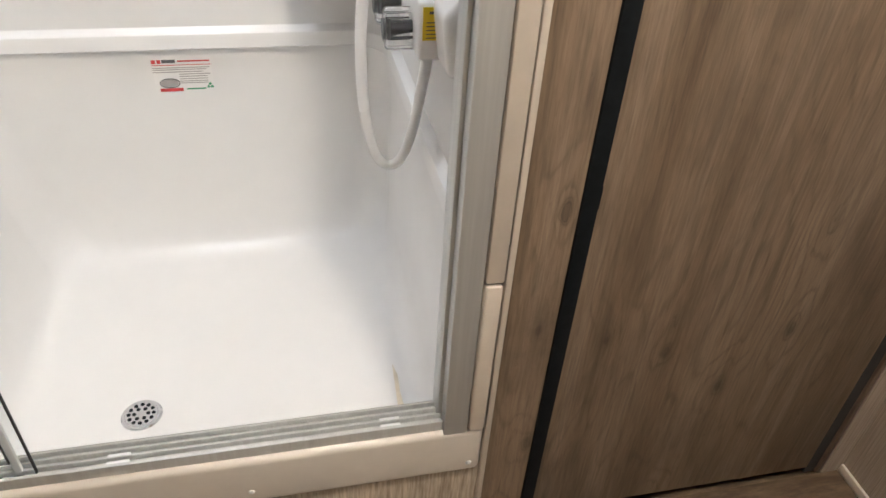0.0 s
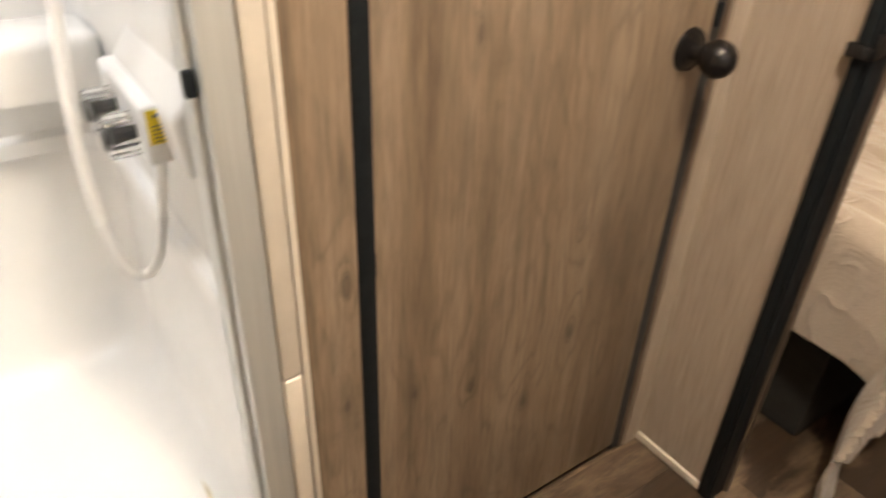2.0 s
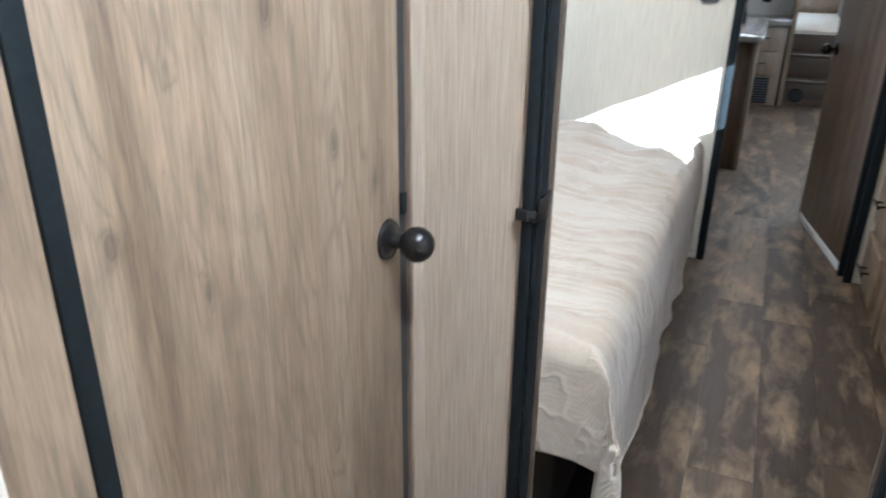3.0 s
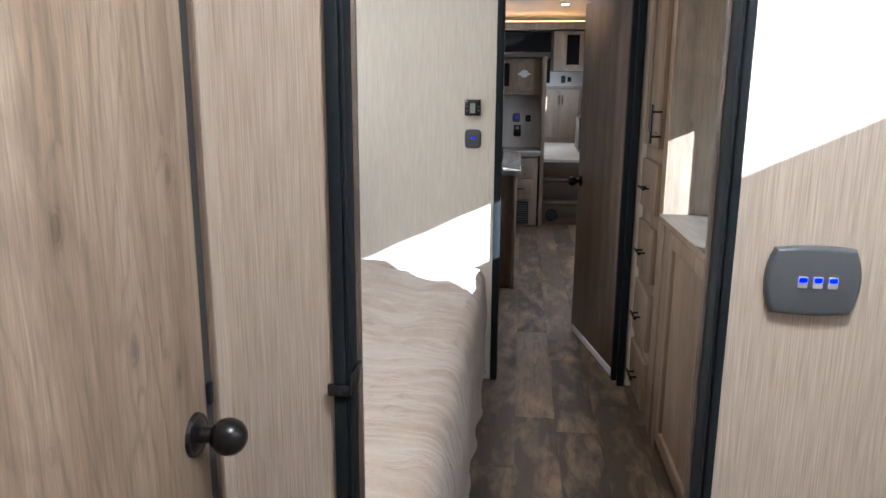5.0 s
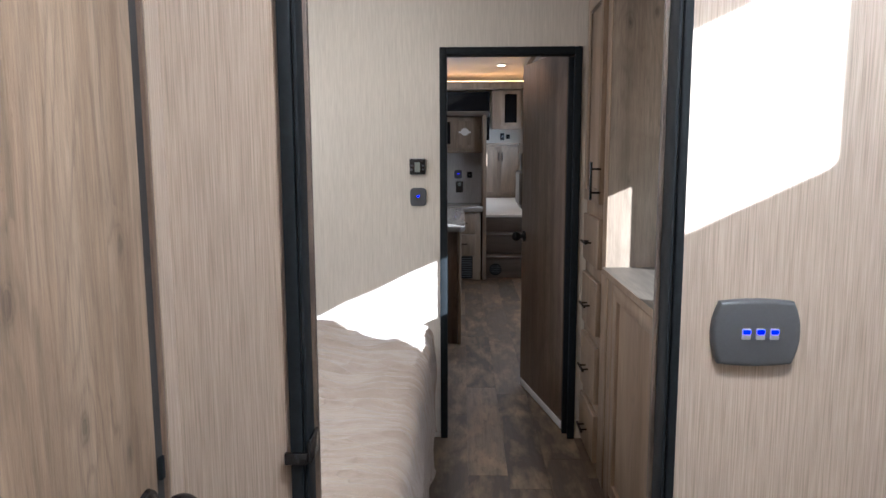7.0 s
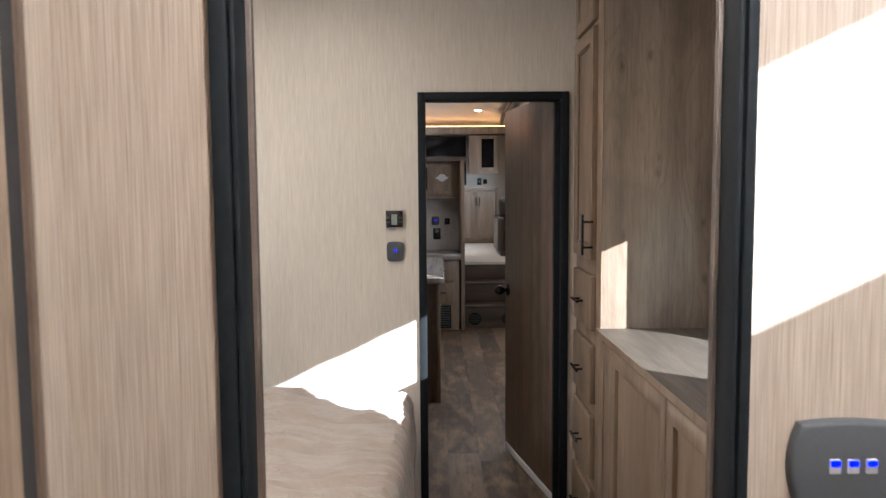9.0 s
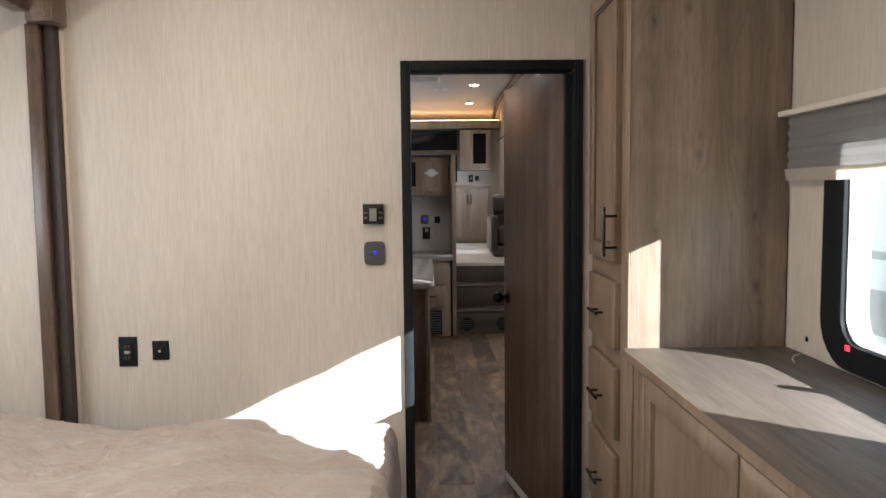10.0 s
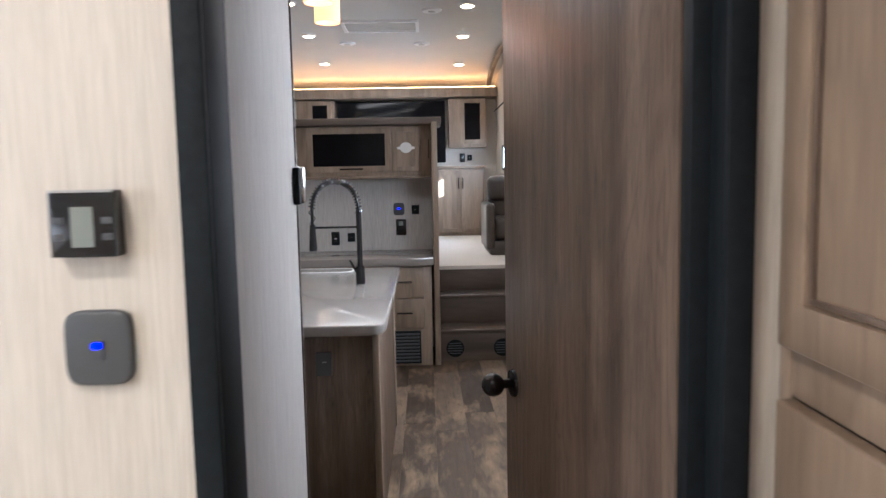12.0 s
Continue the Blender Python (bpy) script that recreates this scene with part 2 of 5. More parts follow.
DOORWOOD = knotty_mat("door_wood", (0.092, 0.060, 0.040), (0.140, 0.096, 0.066), (0.200, 0.142, 0.102), rough=0.3, contrast=1.0)
KWOOD = wood_mat("kitchen_wood", (0.15, 0.105, 0.07), (0.24, 0.18, 0.125), (0.31, 0.24, 0.18), contrast=0.5)
DARKWOOD = wood_mat("dark_stair_wood", (0.052, 0.037, 0.027), (0.086, 0.062, 0.045), (0.125, 0.092, 0.068), axis=1, contrast=0.5)
TOPLAM = wood_mat("dresser_top_laminate", (0.112, 0.094, 0.074), (0.150, 0.127, 0.101), (0.195, 0.166, 0.133), axis=0, fine=1.6, contrast=0.8, rough=0.5, knots=0.2)
TOPLAM.node_tree.nodes["Principled BSDF"].inputs["Specular IOR Level"].default_value = 0.25
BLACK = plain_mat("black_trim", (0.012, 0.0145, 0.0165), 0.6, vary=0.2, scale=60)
BLACK.node_tree.nodes["Principled BSDF"].inputs["Specular IOR Level"].default_value = 0.12
BLACKGLOSS = plain_mat("black_gloss", (0.012, 0.012, 0.013), 0.16, vary=0.1)
DARKGLASS = mat_base("dark_glass", 0.12, 0, (0.004, 0.004, 0.005))[0]
DARKGLASS.node_tree.nodes["Principled BSDF"].inputs["Specular IOR Level"].default_value = 0.15
BRONZE = plain_mat("dark_bronze", (0.022, 0.02, 0.02), 0.24, 0.6, vary=0.2)
RUBBER = plain_mat("rubber_seal", (0.03, 0.028, 0.026), 0.8, vary=0.2)
BROWNSEAL = plain_mat("brown_seal", (0.055, 0.040, 0.032), 0.6, vary=0.2)
SHOWER = plain_mat("shower_fibreglass", (0.75, 0.745, 0.735), 0.22, vary=0.015, scale=12, bumps=0.02)
CAPWHITE = plain_mat("cream_plastic", (0.66, 0.59, 0.50), 0.4, vary=0.04)
PANCAP = plain_mat("pan_lip_plastic", (0.68, 0.63, 0.56), 0.32, vary=0.03)
ALU = plain_mat("satin_aluminium", (0.56, 0.565, 0.55), 0.36, 0.35, vary=0.08, scale=120, stretch=(1, 1, 0.03))
CHROME = plain_mat("chrome", (0.75, 0.76, 0.78), 0.12, 1.0, vary=0.03)
GLASS = glass_mat("clear_glass")
ACRYLIC = glass_mat("clear_acrylic", (0.93, 0.93, 0.92), 0.08)
WHITEPL = plain_mat("white_plastic", (0.80, 0.80, 0.80), 0.3, vary=0.02)
GREYPL = plain_mat("grey_plastic", (0.065, 0.068, 0.072), 0.42, vary=0.06, scale=300)
LCD = plain_mat("lcd_panel", (0.20, 0.22, 0.20), 0.2, vary=0.03)
BLUE = glow_mat("blue_led", (0.008, 0.006, 1.0), 0.9)
RED = glow_mat("red_reflector", (0.9, 0.01, 0.02), 1.2)
YELLOW = plain_mat("yellow_label", (0.80, 0.60, 0.02), 0.5, vary=0.04)
INK = plain_mat("ink", (0.10, 0.10, 0.10), 0.6, vary=0.05)
INKRED = plain_mat("red_ink", (0.55, 0.05, 0.05), 0.6, vary=0.05)
INKGREEN = plain_mat("green_ink", (0.05, 0.30, 0.14), 0.6, vary=0.05)
INKGREY = plain_mat("grey_ink", (0.36, 0.35, 0.34), 0.6, vary=0.05)
LABELWHITE = plain_mat("label_film", (0.74, 0.735, 0.72), 0.35, vary=0.02)
CEIL = plain_mat("ceiling_vinyl", (0.52, 0.515, 0.50), 0.35, vary=0.03)
LAMPGLOW = glow_mat("lamp_lens", (1.0, 0.66, 0.36), 5.0)
AMBER = glow_mat("amber_glass", (0.85, 0.34, 0.10), 0.35)
COVE = glow_mat("cove_strip", (1.0, 0.48, 0.16), 2.4)
STONE = plain_mat("solid_surface", (0.24, 0.22, 0.20), 0.15, vary=0.05, scale=80)
CARPET = plain_mat("pale_carpet", (0.62, 0.58, 0.53), 0.95, vary=0.08, scale=200, bumps=0.3)
LEATHER = plain_mat("brown_leather", (0.05, 0.038, 0.03), 0.33, vary=0.2, scale=40, bumps=0.15)
SHADE = plain_mat("window_shade", (0.36, 0.355, 0.34), 0.9, vary=0.05, scale=250)
SHADECREAM = plain_mat("shade_cream", (0.66, 0.61, 0.52), 0.8, vary=0.04, scale=250)
RVWHITE = plain_mat("white_gelcoat", (0.75, 0.77, 0.80), 0.25, vary=0.03)
GRAVEL = plain_mat("gravel", (0.30, 0.28, 0.25), 0.95, vary=0.3, scale=25, bumps=0.5)
BACKSPLASH = streak_mat("backsplash_vinyl", (0.40, 0.38, 0.36), (0.55, 0.53, 0.50))
GREYPANEL = streak_mat("hall_panel", (0.45, 0.415, 0.38), (0.56, 0.52, 0.48), rough=0.85, fine=1.3)
STAIN = plain_mat("dirt", (0.62, 0.55, 0.43), 0.8, vary=0.2)


def fabric_mat(name, color):
    m, nt, b = mat_base(name, 0.9)
    w = nt.nodes.new("ShaderNodeTexWave")
    w.inputs["Scale"].default_value = 1.0
    w.inputs["Distortion"].default_value = 1.0
    nt.links.new(mapped(nt, (180, 420, 300)), w.inputs["Vector"])
    f = noise_tex(nt, mapped(nt, (350, 350, 350)), 1, 2)
    g = noise_tex(nt, mapped(nt, (14, 14, 14)), 1, 4)
    h = noise_tex(nt, mapped(nt, (40, 9, 22)), 1, 4, 0.55, 1.2)
    col = ramp(nt, f, [(0.3, tuple(c * 0.86 for c in color)), (0.7, tuple(min(1, c * 1.08) for c in color))])
    col = mix(nt, col, ramp(nt, g, [(0.3, GREY(0.93)), (0.7, GREY(1.03))]), 1.0, "MULTIPLY")
    nt.links.new(col, b.inputs["Base Color"])
    b.inputs["Sheen Weight"].default_value = 0.25
    k2 = nt.nodes.new("ShaderNodeBump")
    k2.inputs["Strength"].default_value = 0.45
    k2.inputs["Distance"].default_value = 0.012
    crease = math_node(nt, "ABSOLUTE", math_node(nt, "SUBTRACT", noise_tex(nt, mapped(nt, (15, 3.4, 2.5)), 1, 2, 0.5, 1.4), 0.5))
    fold = ramp(nt, crease, [(0.0, GREY(1.0)), (0.035, GREY(0.25)), (0.10, GREY(0.0))])
    tall = math_node(nt, "ADD", math_node(nt, "MULTIPLY", h, 0.4), math_node(nt, "MULTIPLY", fold, 0.8))
    nt.links.new(tall, k2.inputs["Height"])
    k = nt.nodes.new("ShaderNodeBump")
    k.inputs["Strength"].default_value = 0.3
    k.inputs["Distance"].default_value = 0.001
    nt.links.new(w.outputs["Fac"], k.inputs["Height"])
    nt.links.new(k2.outputs["Normal"], k.inputs["Normal"])
    nt.links.new(k.outputs["Normal"], b.inputs["Normal"])
    return m


SPREAD = fabric_mat("comforter_cloth", (0.365, 0.305, 0.250))
BEDBASE = plain_mat("black_bed_cloth", (0.022, 0.021, 0.02), 0.9, vary=0.2)


def plank_mat():
    """Worn, painted-looking vinyl planks, tone by piece."""
    m, nt, b = mat_base("floor_plank", 0.4)
    info = nt.nodes.new("ShaderNodeObjectInfo")
    tone = ramp(nt, info.outputs["Random"], [(0.0, (0.036, 0.021, 0.012)), (0.45, (0.058, 0.036, 0.021)), (0.78, (0.085, 0.055, 0.033)), (0.9, (0.15, 0.105, 0.068)), (1.0, (0.20, 0.145, 0.095))])
    grain = noise_tex(nt, mapped(nt, (2.5, 60, 60), 9), 1, 6, 0.65, 0.5)
    patch = noise_tex(nt, mapped(nt, (3.2, 9, 9), 9), 1, 6, 0.58, 0.3)
    scuff = noise_tex(nt, mapped(nt, (9, 34, 34), 9), 1, 7, 0.75)
    col = mix(nt, tone, ramp(nt, grain, [(0.3, GREY(0.62)), (0.7, GREY(1.2))]), 0.9, "MULTIPLY")
    col = mix(nt, col, (0.30, 0.215, 0.135), ramp(nt, patch, [(0.46, GREY(0.0)), (0.56, GREY(0.35)), (0.72, GREY(0.85))]))
    col = mix(nt, col, (0.045, 0.032, 0.024), ramp(nt, scuff, [(0.50, GREY(0.0)), (0.66, GREY(0.65))]))
    nt.links.new(col, b.inputs["Base Color"])
    nt.links.new(ramp(nt, patch, [(0.3, GREY(0.42)), (0.7, GREY(0.6))]), b.inputs["Roughness"])
    bump(nt, b, grain, 0.15, 0.0015)
    return m


PLANK = plank_mat()


# ---- mesh helpers ----
def box(bm, x0, x1, y0, y1, z0, z1, bev=0.0, seg=2):
    r = bmesh.ops.create_cube(bm, size=1)
    for v in r["verts"]:
        v.co = Vector(((x0 + x1) / 2 + v.co.x * (x1 - x0), (y0 + y1) / 2 + v.co.y * (y1 - y0), (z0 + z1) / 2 + v.co.z * (z1 - z0)))
    if bev:
        es = list({e for v in r["verts"] for e in v.link_edges})
        bmesh.ops.bevel(bm, geom=es, offset=bev, segments=seg, affect="EDGES", profile=0.5)
    return bm


def boxes(*dims, bev=0.0, seg=2):
    bm = bmesh.new()
    for d in dims:
        box(bm, *d, bev=bev, seg=seg)
    return bm


def rod(bm, a, b, r0, r1=None, n=16):
    a, b = Vector(a), Vector(b)
    m = Matrix.Translation((a + b) / 2) @ (b - a).to_track_quat("Z", "Y").to_matrix().to_4x4()
    bmesh.ops.create_cone(bm, cap_ends=True, segments=n, radius1=r0, radius2=r0 if r1 is None else r1, depth=(b - a).length, matrix=m)
    return bm


def ball(bm, c, r, scale=(1, 1, 1), u=24, v=16):
    bmesh.ops.create_uvsphere(bm, u_segments=u, v_segments=v, radius=r, matrix=Matrix.Translation(c) @ Matrix.Diagonal((*scale, 1)))
    return bm


def tube(pts, r, n=12, closed=False):
    """A round tube through the points."""
    bm = bmesh.new()
    pts = [Vector(p) for p in pts]
    rings = []
    side = None
    for i, p in enumerate(pts):
        d = (pts[min(i + 1, len(pts) - 1)] - pts[max(i - 1, 0)]).normalized()
        if side is None:
            side = d.orthogonal().normalized()
        side = (side - d * side.dot(d)).normalized()
        up = d.cross(side)
        rings.append([bm.verts.new(p + r * (math.cos(a) * side + math.sin(a) * up)) for a in (2 * math.pi * k / n for k in range(n))])
    for q0, q1 in zip(rings, rings[1:]):
        for k in range(n):
            bm.faces.new((q0[k], q0[(k + 1) % n], q1[(k + 1) % n], q1[k]))
    bm.faces.new(list(reversed(rings[0])))
    bm.faces.new(rings[-1])
    return bm


def rounded(u0, u1, v0, v1, r, n=6):
    """Corner points of a rounded rectangle, going round once."""
    out = []
    for cu, cv, a0 in ((u1 - r, v1 - r, 0), (u0 + r, v1 - r, 90), (u0 + r, v0 + r, 180), (u1 - r, v0 + r, 270)):
        for k in range(n + 1):
            a = radians(a0 + 90 * k / n)
            out.append((cu + r * math.cos(a), cv + r * math.sin(a)))
    return out


def slab(loop, at, d0, d1, bev=0.0):
    """A flat plate with the given outline; at(u, v, d) places it."""
    bm = bmesh.new()
    lo = [bm.verts.new(at(u, v, d0)) for u, v in loop]
    hi = [bm.verts.new(at(u, v, d1)) for u, v in loop]
    bm.faces.new(list(reversed(lo)))
    top = bm.faces.new(hi)
    for k in range(len(loop)):
        j = (k + 1) % len(loop)
        bm.faces.new((lo[k], lo[j], hi[j], hi[k]))
    bmesh.ops.recalc_face_normals(bm, faces=bm.faces)
    if bev:
        bmesh.ops.bevel(bm, geom=list(top.edges), offset=bev, segments=3, affect="EDGES", profile=0.5)
    return bm


def ring(outer, inner, at, d0, d1):
    """A frame between two outlines of the same count."""
    bm = bmesh.new()
    q = [[bm.verts.new(at(u, v, d)) for u, v in loop] for loop, d in ((outer, d0), (outer, d1), (inner, d1), (inner, d0))]
    n = len(outer)
    for k in range(n):
        j = (k + 1) % n
        for a in range(4):
            c = (a + 1) % 4
            bm.faces.new((q[a][k], q[a][j], q[c][j], q[c][k]))
    bmesh.ops.recalc_face_normals(bm, faces=bm.faces)
    return bm


def mesh_of(bm, name, material, at=(0, 0, 0)):
    bmesh.ops.translate(bm, verts=bm.verts, vec=-Vector(at))
    for f in bm.faces:
        f.smooth = True
    me = bpy.data.meshes.new(name)
    bm.to_mesh(me)
    bm.free()
    me.materials.append(material)
    me.set_sharp_from_angle(angle=radians(35))
    return me


def world_at(ob):
    p = Vector((0, 0, 0))
    while ob:
        p += ob.location
        ob = ob.parent
    return p


def part(name, bm, material, parent, label=""):
    ob = new(name, mesh_of(bm, name, material, world_at(parent)))
    ob.parent = parent
    return tagged(ob, label)


def thing(name, at, label, category, group="", kind=""):
    ob = new(name)
    ob.location = at
    ob.empty_display_size = 0.1
    return tagged(ob, label, category, group, kind)


def solid(name, bm, material, label, category, group="", kind="", at=(0, 0, 0)):
    ob = new(name, mesh_of(bm, name, material, at))
    ob.location = at
    return tagged(ob, label, category, group, kind)


def structure(name, bm, material, label, category="wall"):
    return solid(name, bm, material, label, category, kind="structure")


# places on walls: u, v along the wall, d proud of it
def on_w1(u, v, d): return (1.652 - d, u, v)
def on_w2(u, v, d): return (4.12 - d, u, v)
def on_hull(u, v, d): return (u, -0.31 + d, v)
def on_kitchen(u, v, d): return (9.25 - d, u, v)
def on_far(u, v, d): return (12.7 - d, u, v)
def flat_at(z): return lambda u, v, d: (u, v, z + d)

# ---- large structure ----
BF = 0.07      # bathroom floor
CZ = 2.5       # bedroom and bathroom ceiling
KZ = 2.8       # kitchen ceiling

structure("ground", boxes((-400, 400, -400, 400, -1.12, -1.1)), GRAVEL, "pale gravel ground outside", "ground")
floor = structure("floor", boxes((-0.75, 12.8, -0.37, 3.46, -0.12, -0.008)), PLANK, "worn dark brown vinyl plank floor", "floor")
bath_floor = structure("floor_bath", boxes((-0.75, 1.735, -0.31, 1.26, 0.0, BF - 0.008)), PLANK, "raised bathroom floor of worn dark vinyl planks", "floor")
structure("wall_bath_end", boxes((-0.82, -0.75, -0.37, 2.2, -0.12, CZ)), WALL, "beige streaked vinyl wall behind the bathroom")
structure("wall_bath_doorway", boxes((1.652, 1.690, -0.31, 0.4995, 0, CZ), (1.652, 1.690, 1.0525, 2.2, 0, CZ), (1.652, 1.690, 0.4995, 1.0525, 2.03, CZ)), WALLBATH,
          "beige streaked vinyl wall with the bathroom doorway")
structure("wall_kitchen_doorway", boxes((4.12, 4.176, -0.31, 0.262, 0, KZ), (4.12, 4.19, 0.892, 3.4, 0, KZ), (4.12, 4.19, 0.2625, 0.892, 1.933, KZ)), WALL,
          "beige streaked vinyl wall, sunlit beside a doorway")


def hull_wall():
    holes = [(0.95, 1.206, 1.706, 2.045), (2.485, 3.325, 1.035, 1.645)]
    bm = bmesh.new()
    x = -0.82
    for a, b, lo, hi in holes:
        box(bm, x, a, -0.37, -0.31, -0.12, KZ)
        box(bm, a, b, -0.37, -0.31, -0.12, lo)
        box(bm, a, b, -0.37, -0.31, hi, KZ)
        x = b
    box(bm, x, 10.2, -0.37, -0.31, -0.12, KZ)
    box(bm, 10.2, 11.86, -0.37, -0.31, -0.12, 1.54)
    box(bm, 10.2, 11.86, -0.37, -0.31, 1.80, KZ)
    box(bm, 11.86, 12.8, -0.37, -0.31, -0.12, KZ)
    return bm


structure("wall_window_side", hull_wall(), WALL, "beige streaked vinyl side wall with windows")
for nm, dims, what in (("wall_slide_side", (-0.82, 1.9, 2.2, 2.26, -0.12, CZ), "side wall before the bed slide-out"),
                       ("wall_slide_header", (1.9, 4.12, 2.26, 2.3, 2.13, CZ), "wall over the bed slide-out opening"),
                       ("wall_slide_foot", (1.82, 1.9, 2.26, 2.95, -0.12, 2.13), "end wall of the bed slide-out"),
                       ("wall_slide_end", (4.056, 4.118, 2.25, 2.95, -0.12, 2.13), "end wall of the bed slide-out"),
                       ("wall_slide_back", (1.82, 4.118, 2.95, 3.0, -0.12, 2.13), "back wall of the bed slide-out")):
    structure(nm, boxes(dims), WALL, "beige streaked vinyl " + what)
structure("ceiling_slide", boxes((1.82, 4.118, 2.3, 3.0, 2.13, 2.17)), CEIL, "pale ceiling of the bed slide-out", "ceiling")
structure("ceiling_bedroom", boxes((-0.82, 4.12, -0.37, 2.26, CZ, CZ + 0.05)), CEIL, "pale vinyl bedroom and bathroom ceiling", "ceiling")
structure("wall_kitchen_far_side", boxes((4.19, 12.8, 3.4, 3.46, -0.12, KZ)), WALL, "beige vinyl kitchen side wall")
structure("wall_lounge_end", boxes((12.7, 12.8, -0.37, 3.46, -0.12, KZ)), WALL, "lounge end wall behind the cabinets")
structure("wall_kitchen_partition", boxes((9.25, 9.31, 0.58, 3.4, 0, 1.86)), BACKSPLASH, "pale streaked half-height kitchen backsplash wall")


def kitchen_ceiling():
    bm = bmesh.new()
    prof = [(4.19, KZ)] + [(10.9 + 1.8 * math.sin(radians(a)), KZ - 0.20 * (1 - math.cos(radians(a)))) for a in range(0, 91, 6)]
    rows = [[bm.verts.new((x, y, z + t)) for t in (0, 0.05) for y in (-0.37, 3.46)] for x, z in prof]
    for p, q in zip(rows, rows[1:]):
        for a, b in ((0, 1), (1, 3), (3, 2), (2, 0)):
            bm.faces.new((p[a], p[b], q[b], q[a]))
    bmesh.ops.recalc_face_normals(bm, faces=bm.faces)
    return bm


structure("ceiling_kitchen", kitchen_ceiling(), CEIL, "pale glossy kitchen ceiling curving down to the lounge end", "ceiling")


def arch_z(x):
    return 2.765 - (0.19 * ((x - 10.4) / 2.05) ** 4 if x > 10.4 else 0.085 * ((x - 10.4) / 2.2) ** 2)


arch_x = [7.4 + 0.14 * k for k in range(36)] + [12.36]
arch = tube([(x, -0.19, arch_z(x)) for x in arch_x], 0.030, 10)
trim_arch = structure("trim_arch", arch, KWOOD, "brown wood arched trim where the lounge ceiling meets the side wall", "trim")

# bathroom doorway casing
door_casing = thing("door_1", (1.652, 0.78, 0), "black metal-look casing of the bathroom doorway", "door casing", kind="structure")
for y0, y1 in ((1.054, 1.074), (0.485, 0.498)):
    part("casing", boxes((1.640, 1.652, y0, y1, BF, 2.075), bev=0.003), BLACK, door_casing)
part("casing", boxes((1.640, 1.652, 0.498, 1.054, 2.035, 2.075), bev=0.003), BLACK, door_casing)
for y0, y1 in ((1.046, 1.0525), (0.4995, 0.5055)):
    part("jamb", boxes((1.643, 1.6895, y0, y1, BF, 2.03), bev=0.002), BLACK, door_casing)
part("jamb", boxes((1.643, 1.6895, 0.5055, 1.046, 2.02, 2.03), bev=0.002), BLACK, door_casing)
for y0, y1 in ((1.0395, 1.075), (0.475, 0.511)):
    part("edge_strip", boxes((1.6905, 1.702, y0, y1, 0.0, 2.07), bev=0.003), DARKWOOD, door_casing, "dark brown edging strip")
bm = boxes((1.632, 1.641, 1.046, 1.082, 0.99, 1.01), bev=0.003)
box(bm, 1.632, 1.692, 1.0395, 1.0455, 0.993, 1.03, bev=0.002)
part("strike_plate", bm, BLACKGLOSS, door_casing, "black strike plate wrapped round the jamb")

# kitchen doorway casing
k_casing = thing("door_2", (4.12, 0.58, 0), "black casing of the kitchen doorway", "door casing", kind="structure")
for y0, y1 in ((0.884, 0.919), (0.235, 0.27)):
    part("casing", boxes((4.106, 4.12, y0, y1, 0, 1.96), bev=0.003), BLACK, k_casing)
part("casing", boxes((4.106, 4.12, 0.27, 0.884, 1.925, 1.96), bev=0.003), BLACK, k_casing)
for y0, y1, x1 in ((0.884, 0.893, 4.215), (0.2621, 0.2645, 4.176)):
    part("jamb", boxes((4.121, x1, y0, y1, 0, 1.925), bev=0.002), BLACK, k_casing)
part("jamb", boxes((4.121, 4.215, 0.27, 0.884, 1.925, 1.934), bev=0.002), BLACK, k_casing)

# black fill painted as shade between jamb and open door
part("hinge_gap_fill", boxes((4.1765, 4.2115, 0.2466, 0.289, 0, 1.92), bev=0.002), BLACK, k_casing, "black fill for the shaded gap on the hinge side")

# slide-out opening trim
slide_trim = thing("trim_slide", (4.07, 2.24, 0), "brown wood trim round the bed slide-out opening", "trim", kind="structure")
part("upright", boxes((4.03, 4.055, 2.20, 2.25, 0.2, 2.085), bev=0.004), DOORWOOD, slide_trim)
part("seal", boxes((4.06, 4.118, 2.165, 2.1985, 0.0, 2.3)), BROWNSEAL, slide_trim, "dark brown rubber seal")
part("bead", boxes((4.098, 4.119, 2.152, 2.164, 0.0, 2.45), bev=0.003), CAPWHITE, slide_trim, "cream corner bead")
part("header", boxes((1.9, 3.985, 2.205, 2.26, 2.115, 2.18), bev=0.004), DOORWOOD, slide_trim)
bm = boxes((3.99, 4.095, 2.128, 2.224, 2.085, 2.20), bev=0.004)
for k in range(3):
    q = 0.040 - 0.012 * k
    box(bm, 3.984 - 0.004 * k, 3.99, 2.176 - q, 2.176 + q, 2.142 - q, 2.142 + q, bev=0.002)
part("corner_block", bm, DOORWOOD, slide_trim, "square carved corner block")
structure("baseboard_bath", boxes((1.645, 1.652, 1.0765, 1.246, BF, BF + 0.02), bev=0.002), CAPWHITE, "cream base strip under the beige wall panel", "baseboard")


